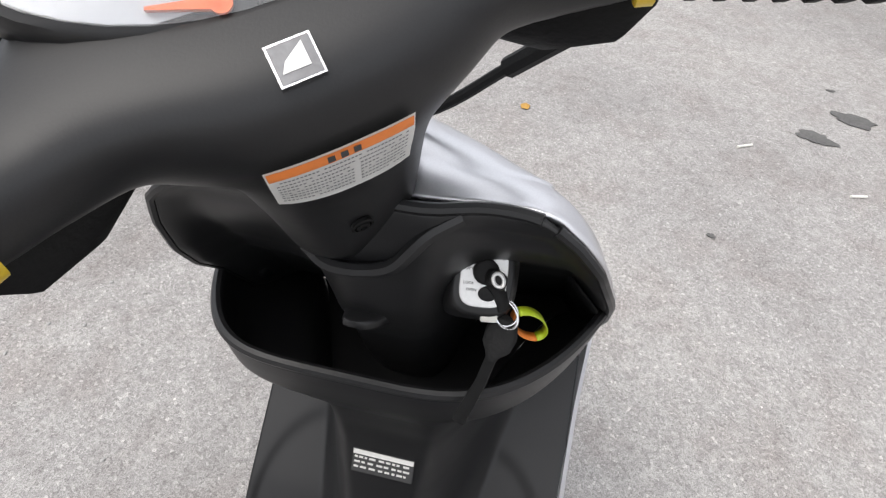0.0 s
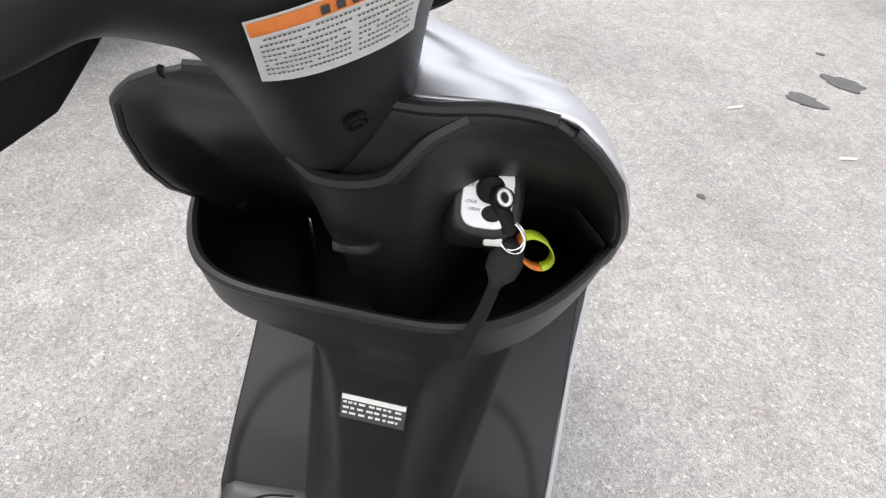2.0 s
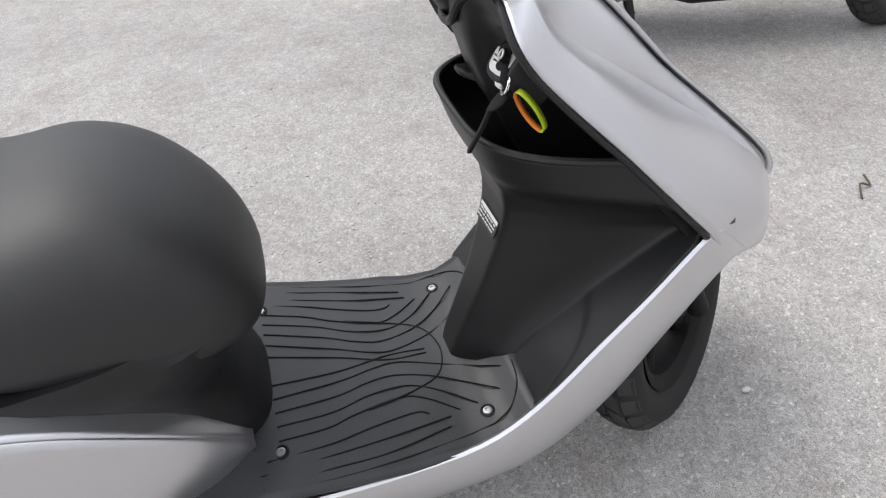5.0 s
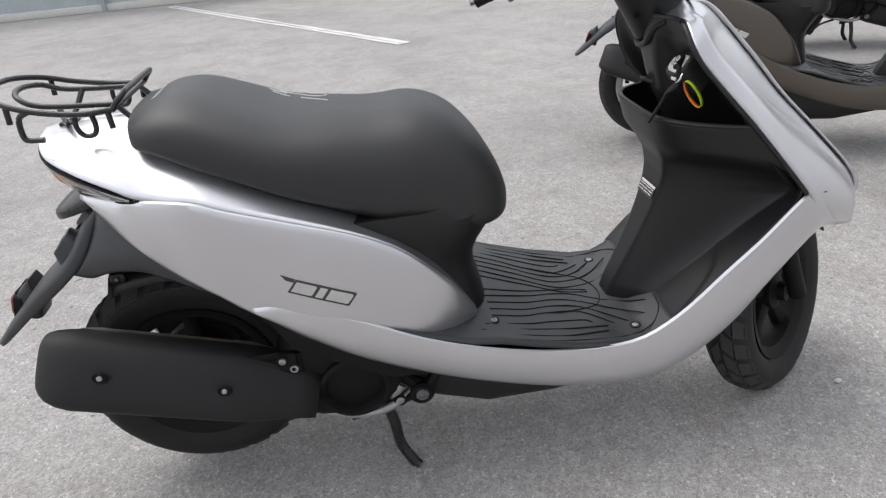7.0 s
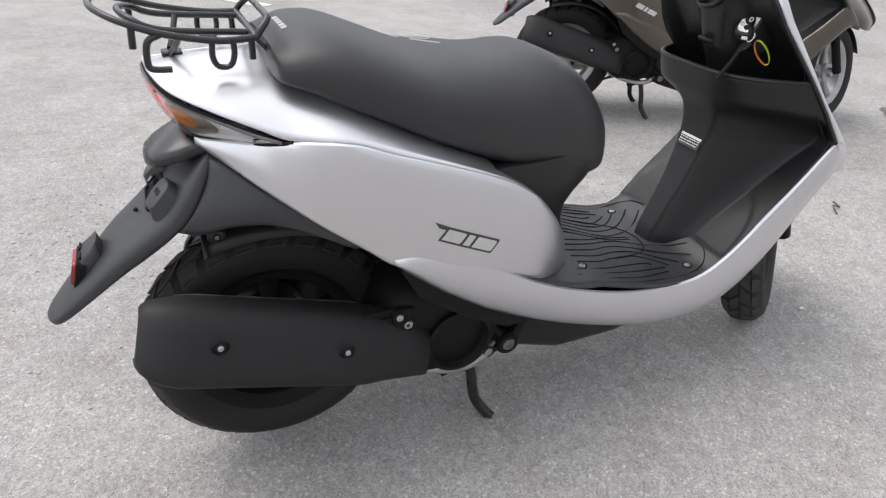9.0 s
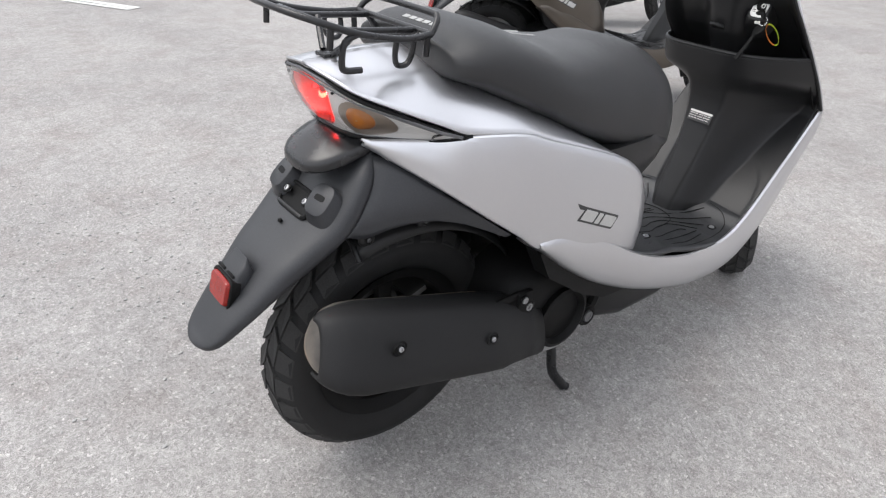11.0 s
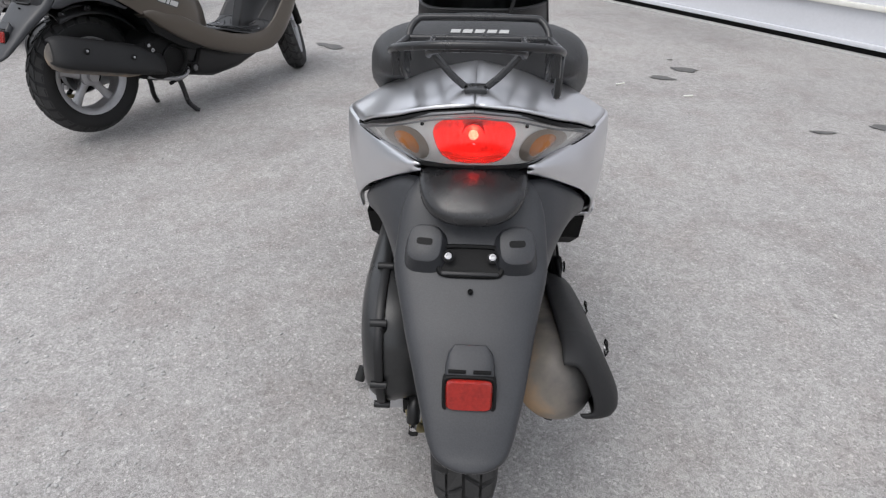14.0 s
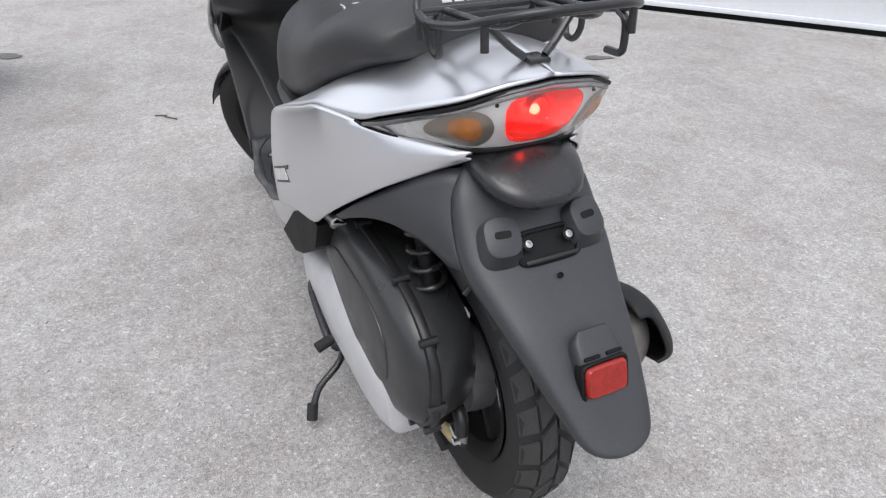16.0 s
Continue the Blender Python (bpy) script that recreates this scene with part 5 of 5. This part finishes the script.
def build_stand(root):
    stand = part("centre_stand", tube([(0.425, -0.10, 0.148), (0.43, 0.0, 0.146), (0.425, 0.10, 0.148)], 0.010, 10, 2), BLACK_STEEL, root, "black steel centre stand")
    lever = part("stand_lever", tube([(0.42, 0.10, 0.145), (0.38, 0.125, 0.125), (0.328, 0.152, 0.100), (0.309, 0.200, 0.068), (0.290, 0.222, 0.034)], 0.0065, 10, 4), BLACK_STEEL, stand)
    part("lever_pad", tube([(0.298, 0.218, 0.046), (0.283, 0.226, 0.022)], 0.010, 10, 1), RUBBER, lever)
    for s in (-1, 1):
        part("stand_leg", tube([(0.425, s * 0.098, 0.15), (0.436, s * 0.10, 0.10), (0.442, s * 0.106, 0.05), (0.466, s * 0.121, 0.010)], 0.0105, 10, 3), BLACK_STEEL, stand)
        part("stand_foot", tube([(0.456, s * 0.113, 0.020), (0.474, s * 0.126, 0.0075)], 0.0085, 10, 1), BLACK_STEEL, stand)


def build_rack(root):
    z0 = 0.748
    right = [(0.105, -0.086, z0), (0.06, -0.094, 0.748), (0.0, -0.092, 0.758), (-0.045, -0.08, 0.772), (-0.072, -0.045, 0.781), (-0.078, 0.0, 0.783), (-0.072, 0.045, 0.781), (-0.045, 0.08, 0.772), (0.0, 0.092, 0.758), (0.06, 0.094, 0.748), (0.105, 0.086, z0)]
    rack = part("luggage_rack", tube(right, 0.0043, 10, 5), BLACK_STEEL, root, "black tube luggage rack behind the seat")
    hoop = [(0.105, -0.086, z0), (0.112, -0.084, 0.757), (0.121, -0.076, 0.766), (0.123, -0.058, 0.769), (0.123, 0.058, 0.769), (0.121, 0.076, 0.766), (0.112, 0.084, 0.757), (0.105, 0.086, z0)]
    part("hoop", tube(hoop, 0.0043, 10, 4), BLACK_STEEL, rack)
    part("inner_bar", tube([(0.10, -0.055, z0), (0.0, -0.052, 0.755), (-0.035, -0.042, 0.768), (-0.048, 0.0, 0.773), (-0.035, 0.042, 0.768), (0.0, 0.052, 0.755), (0.10, 0.055, z0)], 0.0042, 10, 5), BLACK_STEEL, rack)
    part("cross_bar", tube([(0.105, -0.086, z0), (0.105, 0.086, z0)], 0.0042, 10, 1), BLACK_STEEL, rack)
    for s in (-1, 1):
        part("stay", tube([(0.02, s * 0.05, 0.752), (0.012, s * 0.028, 0.730), (0.006, s * 0.012, 0.718)], 0.0042, 8, 3), BLACK_STEEL, rack)
        part("stay", tube([(0.103, s * 0.06, z0), (0.12, s * 0.062, 0.728), (0.15, s * 0.06, 0.705)], 0.0045, 8, 3), BLACK_STEEL, rack)
        part("hook", tube([(0.052, s * 0.088, 0.748), (0.05, s * 0.087, 0.728), (0.056, s * 0.084, 0.715), (0.070, s * 0.084, 0.715), (0.076, s * 0.086, 0.728), (0.076, s * 0.09, 0.747)], 0.0038, 8, 4), BLACK_STEEL, rack)
        part("hook", tube([(-0.035, s * 0.083, 0.768), (-0.037, s * 0.083, 0.742)], 0.0042, 8, 1), BLACK_STEEL, rack)
        part("hook", tube([(0.098, s * 0.088, 0.746), (0.098, s * 0.086, 0.722)], 0.0042, 8, 1), BLACK_STEEL, rack)
    part("hook", tube([(-0.005, -0.09, 0.758), (-0.02, -0.088, 0.750), (-0.024, -0.087, 0.728), (-0.02, -0.087, 0.718), (0.002, -0.087, 0.716)], 0.0042, 8, 4), BLACK_STEEL, rack)
    part("mounting_foot", block(-0.006, 0.020, -0.0125, 0.0125, 0.712, 0.7185, 0.002), BLACK_STEEL, rack)


def build_small(root, shield, upper):
    # data label on the column
    m = face_plane((0.9565, 0.002, 0.475), (-0.92, 0, 0.39))
    lab = part("data_label", extruded([(-0.028, -0.0115), (0.028, -0.0115), (0.028, 0.0125), (-0.028, 0.0125)], 0.002, m), INK, shield, "small black and white data label", flat=True)
    part("label_head", extruded([(-0.0275, 0.0075), (0.0275, 0.0075), (0.0275, 0.012), (-0.0275, 0.012)], 0.0027, m), WHITE_LABEL, lab, flat=True)
    rng = random.Random(4)
    for r in range(3):
        x = -0.026
        while x < 0.022:
            w = rng.uniform(0.002, 0.006)
            y = 0.0045 - r * 0.0052
            part("print_bar", extruded([(x, y - 0.0009), (x + w, y - 0.0009), (x + w, y + 0.0009), (x, y + 0.0009)], 0.0026, m), WHITE_LABEL, lab, flat=True)
            x += w + rng.uniform(0.001, 0.0035)
    # ignition
    n = Vector((-0.76, -0.16, 0.63)).normalized()
    c = Vector((0.9745, -0.0590, 0.7110)) + n * 0.0145
    pm = face_plane(c, n, (0.3, 0, 1))
    boss = loft([oval((0, -0.001, h), (1, 0, 0), (0, 1, 0), a, b, 32, 3.2) for h, a, b in ((-0.05, 0.030, 0.034), (-0.016, 0.0245, 0.0290), (-0.006, 0.0215, 0.0260), (-0.0015, 0.0195, 0.0240), (-0.0005, 0.0180, 0.0225))])
    boss.transform(pm)
    lock = part("ignition_lock", boss, PLASTIC, upper, "ignition lock with a metal plate")
    pl = loft([oval((0, 0, h), (1, 0, 0), (0, 1, 0), r, q, 32, 3.6) for h, r, q in ((-0.003, 0.0152, 0.0198), (0.0003, 0.0152, 0.0198), (0.0008, 0.0147, 0.0193))])
    pl.transform(pm)
    plate = part("lock_plate", pl, PLATE, lock, "satin metal plate")
    for text, x, y, s in (("OFF", -0.0135, 0.0035, 0.0040), ("LOCK", -0.0128, -0.0055, 0.0026), ("OPEN", -0.0105, -0.0098, 0.0026), ("SEAT", -0.0125, 0.0110, 0.0028), ("ON", -0.003, 0.0150, 0.0030), ("SHUTTER", 0.0035, 0.0120, 0.0022)):
        cu = bpy.data.curves.new("lettering", "FONT")
        cu.body, cu.size, cu.extrude = text, s, 0.0002
        cu.materials.append(INK)
        ob = new("lettering", cu)
        ob.parent = plate
        ob.matrix_local = pm @ Matrix.Translation((x, y, 0.0011))
    kh = loft([oval((0, 0, h), (1, 0, 0), (0, 1, 0), r, r, 20) for h, r in ((0.0, 0.0086), (0.004, 0.0084), (0.0048, 0.0072), (0.0040, 0.0055))])
    kh.transform(pm @ Matrix.Translation((0.001, 0.0035, 0)))
    part("key_cylinder", kh, ENGINE, lock)
    kb = loft([oval((0, 0, h), (1, 0, 0), (0, 1, 0), r, r * 0.8, 20) for h, r in ((0.0, 0.0062), (0.0018, 0.0060), (0.0022, 0.0048))])
    kb.transform(pm @ Matrix.Translation((0.0035, -0.0105, 0)))
    part("shutter_knob", kb, ENGINE, lock)
    hk = loft([oval(p, (0, 1, 0), (0.3, 0, 1), r, q, 16, 4) for p, r, q in (((0.968, 0.012, 0.672), 0.017, 0.007), ((0.952, 0.013, 0.6735), 0.016, 0.0055), ((0.943, 0.015, 0.676), 0.0125, 0.0042), ((0.938, 0.017, 0.6785), 0.0085, 0.0034), ((0.9365, 0.018, 0.6795), 0.004, 0.002))])
    part("bag_hook", hk, PLASTIC, upper)


def torus(c, u, v, R, r, flat=1.0, a0=0.0, a1=2 * math.pi, n=28):
    c, u, v = Vector(c), Vector(u).normalized(), Vector(v).normalized()
    return tube([c + u * R * math.cos(a0 + (a1 - a0) * i / n) + v * R * math.sin(a0 + (a1 - a0) * i / n) for i in range(n + 1)], r, 8, 1, flat)


def build_keys(m):
    root = new("key_bunch")
    root.matrix_world = m
    tagged(root, "black keys on a steel ring with a lime strap", "keys")
    hub = Vector((0.9562, -0.0785, 0.6995))
    part("ring", torus(hub, (0.1, 1, 0.1), (0.5, 0, 1), 0.0088, 0.0008), CHROME, root)
    part("ring", torus(hub + Vector((-0.001, -0.001, -0.0008)), (0.3, 1, 0.1), (0.6, 0.1, 1), 0.0088, 0.0008), CHROME, root)
    key = part("key_in_lock", loft([oval(p, (0.2, 1, 0.2), (0.6, -0.1, 0.7), r, q, 16, 3) for p, r, q in (((0.971, -0.062, 0.713), 0.0055, 0.0055), ((0.963, -0.067, 0.720), 0.0062, 0.0062), ((0.9575, -0.0703, 0.7255), 0.0064, 0.0064), ((0.9562, -0.0711, 0.7266), 0.0054, 0.0054))]), ENGINE, root)
    part("key_end", torus((0.9560, -0.0712, 0.7268), (0.3, 1, 0.3), (0.6, -0.1, 0.75), 0.0038, 0.0013), PLATE, key, "worn metal eye of the key")
    part("key_grip", tube([(0.963, -0.067, 0.719), (0.960, -0.0735, 0.711), (0.957, -0.0775, 0.702)], 0.0058, 12, 3, 0.7), ENGINE, key)
    side, deep = Vector((0.35, 1, 0.1)), Vector((1, -0.35, 0.2))
    fob = part("spare_key", loft([oval(p, side, deep, r, q, 18, 3) for p, r, q in (((0.9560, -0.0805, 0.6950), 0.004, 0.0022), ((0.9545, -0.0803, 0.6905), 0.0085, 0.0035), ((0.9500, -0.0790, 0.6850), 0.0105, 0.0042), ((0.9450, -0.0775, 0.6800), 0.0095, 0.0042), ((0.9415, -0.0766, 0.6765), 0.0052, 0.0038), ((0.9395, -0.0760, 0.6740), 0.0040, 0.0034))]), ENGINE, root)
    part("key_shaft", loft([oval(p, side, deep, r, 0.0026, 12, 4) for p, r in (((0.9405, -0.0762, 0.6755), 0.0036), ((0.932, -0.072, 0.655), 0.0038), ((0.9215, -0.0636, 0.6300), 0.0046), ((0.9196, -0.0624, 0.6255), 0.0044))]), ENGINE, fob)
    tag = part("tag", block(-0.0065, 0.0045, -0.0022, 0.0022, -0.0034, 0.0034, 0.0012), WHITE_PLASTIC, root, "white tag")
    tag.matrix_local = pose(0.9530, -0.0680, 0.6955, 0, 0, 100)
    c = Vector((0.9740, -0.0965, 0.6745))
    v = Vector((0.34, -0.34, -0.68)).normalized()
    w = Vector((0.80, 0.45, 0.175)).normalized()
    u = v.cross(w).normalized()

    def band(a0, a1, mat):
        rows = []
        for i in range(17):
            t = a0 + (a1 - a0) * i / 16
            p = c + v * 0.0235 * math.cos(t) + u * 0.0095 * math.sin(t)
            rows.append([p - w * 0.0036, p + w * 0.0036])
        part("strap", grid_mesh(rows), mat, root, thick=0.0008)

    band(radians(-20), radians(178), LIME)
    band(radians(182), radians(340), ORANGE)


def build_emblem(root):
    """Side badge drawn as plain skewed shapes that lie on the cover's skin."""
    covers = [o for o in root.children if o.name.startswith("side_cover")]
    for cover in covers:
        bm = bmesh.new()
        bm.from_mesh(cover.data)
        skin = BVHTree.FromBMesh(bm)
        s = 1 if sum(v.co.y for v in bm.verts) < 0 else -1
        bm.free()
        ex, up = Vector((0.105 * s, 0, -0.046 * s)).normalized(), Vector((0.046, 0, 0.105)).normalized()
        heart = Vector((0.355, 0, 0.473))

        def laid(outline, lift):
            out = bmesh.new()
            ring = []
            for x, y in outline:
                q = heart + ex * (x * s if s < 0 else x) + up * y
                hit = skin.ray_cast(Vector((q.x, -0.5 * s, q.z)), Vector((0, s, 0)))[0]
                ring.append(Vector((q.x, (hit.y if hit else -0.2 * s) - s * (0.0022 + lift), q.z)))
            top = [out.verts.new(p) for p in ring]
            low = [out.verts.new(p + Vector((0, s * 0.006, 0))) for p in ring]
            out.faces.new(top)
            for i in range(len(ring)):
                j = (i + 1) % len(ring)
                out.faces.new((top[i], low[i], low[j], top[j]))
            bmesh.ops.recalc_face_normals(out, faces=out.faces)
            return out

        def skew(x0, x1, y0, y1, cut=0.0):
            k = 0.25
            return [(x0 + k * y0, y0), (x1 - cut + k * y0, y0), (x1 + k * (y0 + cut), y0 + cut), (x1 + k * (y1 - cut), y1 - cut), (x1 - cut + k * y1, y1), (x0 + k * y1, y1)]

        badge = None
        for x0, x1, cut in ((-0.040, -0.006, 0.002), (-0.004, 0.010, 0.001), (0.012, 0.050, 0.002)):
            b = part("badge" if badge is None else "badge_outline", laid(skew(x0 - 0.002, x1 + 0.002, -0.0125, 0.0125, cut), 0.0006), INK, badge or root, "silver badge with a dark outline" if badge is None else "", flat=True)
            badge = badge or b
            part("badge_shape", laid(skew(x0 + 0.0015, x1 - 0.0015, -0.0090, 0.0090, cut), 0.0012), PLATE, badge, flat=True)
        part("badge_tail", laid([(-0.062, 0.0135), (-0.040, 0.0125), (-0.040, 0.0065), (-0.052, 0.0065)], 0.0008), INK, badge, flat=True)


def build_scooter(m, paint, rim_mat, turn, label, full):
    root = new("motor_scooter")
    root.matrix_world = m
    tagged(root, label, "scooter", "parked scooters")
    build_body(root, paint)
    build_seat(root)
    build_floor(root)
    shield, upper = build_leg_shield(root)
    build_handlebar(root, turn * 1.223, (0.932, 0.0335 * turn / 31, 0.850), full)
    build_wheel(root, (0.092, 0, 0.234), "rear", rim_mat)
    build_front_wheel(root, turn * 1.25, rim_mat)
    build_tail_lamp(root, full)
    build_fender(root)
    build_exhaust(root)
    build_engine(root)
    build_stand(root)
    build_emblem(root)
    if full:
        build_rack(root)
        build_small(root, shield, upper)
    return root


HOME = Matrix.Diagonal((0.984, 0.984, 0.984, 1))
build_ground()
build_scooter(HOME, SILVER, ENGINE, 31, "silver motor scooter with a black seat, on its centre stand", True)
build_keys(HOME)
AWAY = pose(1.545, 1.52, 0.0, 0, 0, -24.5)
build_scooter(AWAY, BROWN, ALLOY, 31, "dark brown motor scooter with grey wheels, parked on its stand", False)
BEYOND = pose(2.98, 2.82, 0.0, 0, 0, -24.5)
build_scooter(BEYOND, PLASTIC, ALLOY, 31, "black motor scooter parked behind the brown one", False)


# ---- surroundings ----
def build_wall():
    """Pale steel front of a building with a dark gap at its foot."""
    w = new("wall_far")
    a = math.atan2(2.44, 3.37)
    w.matrix_world = Matrix.Translation((2.205, -2.75, 0)) @ Matrix.Rotation(a, 4, "Z")
    tagged(w, "pale painted steel wall with a light rail near its foot", "wall", kind="structure")
    part("wall_panel", block(-14, 22, -0.20, -0.02, 0.036, 4.0, 0), WALL_PAINT, w, flat=True)
    part("wall_foot", block(-14, 22, -0.19, -0.035, 0.0, 0.036, 0), ENGINE, w, flat=True)
    part("wall_rail", block(-14, 22, -0.02, 0.012, 0.235, 0.262, 0.004), WHITE_PLASTIC, w)
    for i in range(14):
        part("wall_rib", block(-14, 22, -0.02, -0.008, 0.33 + i * 0.07, 0.362 + i * 0.07, 0.004), WALL_PAINT, w)
    part("wall_sill", block(-14, 22, -0.02, 0.004, 0.038, 0.064, 0.003), WALL_PAINT, w)
    part("wall_kerb", block(-14, 22, -0.018, 0.055, -0.02, 0.007, 0.004), GRIT, w)


def build_fence():
    f = new("fence")
    f.matrix_world = Matrix.Translation((-3.6, 8.4, 0)) @ Matrix.Rotation(0.1, 4, "Z")
    tagged(f, "grey corrugated sheet fence on posts", "fence", kind="structure")
    rows = []
    for i in range(0, 241):
        x = -12 + i * 0.1
        y = (0.03, 0.03, 0.0, 0.0)[i % 4]
        rows.append([(x, y, 0.08), (x, y, 2.0)])
    part("fence_sheet", grid_mesh(rows), FENCE, f, thick=0.003, flat=True)
    part("fence_foot", block(-12, 12, -0.02, 0.10, 0.0, 0.09, 0.01), STONE, f)
    for i in range(-4, 5):
        part("fence_post", block(i * 2.7 + 0.9 - 0.03, i * 2.7 + 0.9 + 0.03, -0.05, 0.0, 0.0, 2.05, 0.004), FENCE, f)


def build_marks():
    rng = random.Random(2)
    a, b = Vector((-1.85, 8.3, 0)), Vector((0.82, 4.13, 0))
    d = (b - a).normalized()
    s = Vector((-d.y, d.x, 0))
    line = new("road_line")
    tagged(line, "worn white painted line on the asphalt", "road marking", kind="structure")
    n = 26
    for off in (-0.045, 0.025):
        rows = [[a + d * ((b - a).length * i / n) + s * (off + rng.uniform(-0.012, 0.008)) + Vector((0, 0, 0.004)), a + d * ((b - a).length * i / n) + s * (off + 0.045 + rng.uniform(-0.01, 0.01)) + Vector((0, 0, 0.004))] for i in range(n + 1)]
        part("paint_stripe", grid_mesh(rows), ROAD_PAINT, line, flat=True)

    def stain(x, y, rx, ry, turn):
        ring = []
        ph = [rng.uniform(0, 6.28) for _ in range(4)]
        for i in range(40):
            t = 2 * math.pi * i / 40
            r = 1 + 0.16 * math.sin(2 * t + ph[0]) + 0.12 * math.sin(3 * t + ph[1]) + 0.09 * math.sin(5 * t + ph[2]) + 0.07 * math.sin(9 * t + ph[3])
            ring.append((rx * r * math.cos(t), ry * r * math.sin(t)))
        tagged(part("stain", extruded(ring, 0.001, pose(x, y, 0.003, 0, 0, turn)), STAIN, flat=True), "dark oil stain soaked into the asphalt", "stain", kind="structure")

    stain(2.576, -0.881, 0.034, 0.056, -8)
    stain(2.735, -1.03, 0.036, 0.072, -14)
    stain(1.912, -1.63, 0.032, 0.064, -12)
    stain(1.845, -1.35, 0.018, 0.04, -10)
    stain(1.988, -0.521, 0.008, 0.011, 0)
    stain(2.93, -1.0, 0.008, 0.014, 0)
    stain(3.1, 0.9, 0.10, 0.04, 60)
    tmp = bmesh.new()
    bmesh.ops.create_icosphere(tmp, subdivisions=1, radius=1)
    tv, tf = [v.co.copy() for v in tmp.verts], [[v.index for v in f.verts] for f in tmp.faces]
    tmp.free()
    verts, faces = [], []
    for i in range(4200):
        if i < 3000:
            x, y, r = rng.uniform(-2.2, 3.5), rng.uniform(-2.2, 2.6), rng.choice((0.0010, 0.0012, 0.0015, 0.0018, 0.0024))
        else:
            x, y, r = rng.gauss(0.2, 0.6), rng.gauss(0.85, 0.35), rng.choice((0.0014, 0.002, 0.0025, 0.003, 0.0042))
        m = pose(x, y, r * 0.3, 0, 0, rng.uniform(0, 180)) @ Matrix.Diagonal((r * 1.4, r * 0.9, r * 0.6, 1))
        faces += [[q + len(verts) for q in f] for f in tf]
        verts += [m @ v for v in tv]
    me = bpy.data.meshes.new("gravel")
    me.from_pydata(verts, [], faces)
    me.materials.append(GRIT)
    tagged(new("gravel", me), "loose pale grit scattered on the asphalt", "gravel", kind="stuff")
    for x, y, r in ((1.361, -0.081, 0.009), (0.595, -0.85, 0.007), (1.05, -0.4, 0.004), (-0.1, 0.9, 0.005)):
        tagged(part("pebble", ball((x, y, r * 0.45), r, r * 0.6, r * 0.5, 10), STONE), "small pale stone lying on the asphalt", "stone", "loose stones")
    for x, y, turn, n in ((2.44, -0.635, 60, 0.05), (2.277, -0.914, 75, 0.045)):
        tagged(part("cigarette_end", tube([Vector((x, y, 0.0042)), Vector((x + n * math.cos(radians(turn)), y - n * math.sin(radians(turn)), 0.0042))], 0.0040, 10, 1), WHITE_PLASTIC), "white cigarette end lying on the asphalt", "litter", "cigarette ends")
    leaf = sheet([[(2.452, -0.012, 0.003), (2.467, -0.016, 0.008), (2.484, -0.008, 0.004)], [(2.450, 0.0, 0.004), (2.467, -0.001, 0.013), (2.486, 0.0, 0.005)], [(2.453, 0.010, 0.003), (2.468, 0.014, 0.006), (2.482, 0.009, 0.003)]], 4, 4)
    tagged(part("fallen_leaf", leaf, YELLOW_LEAF, thick=0.0006), "small curled yellow leaf on the asphalt", "leaf")
    tagged(part("twig", tube([(1.92, 0.26, 0.004), (1.95, 0.30, 0.010), (1.97, 0.29, 0.006), (1.99, 0.33, 0.004)], 0.0026, 6, 3), DEBRIS), "dry curled leaf stalk on the asphalt", "twig")


build_wall()
build_fence()
build_marks()
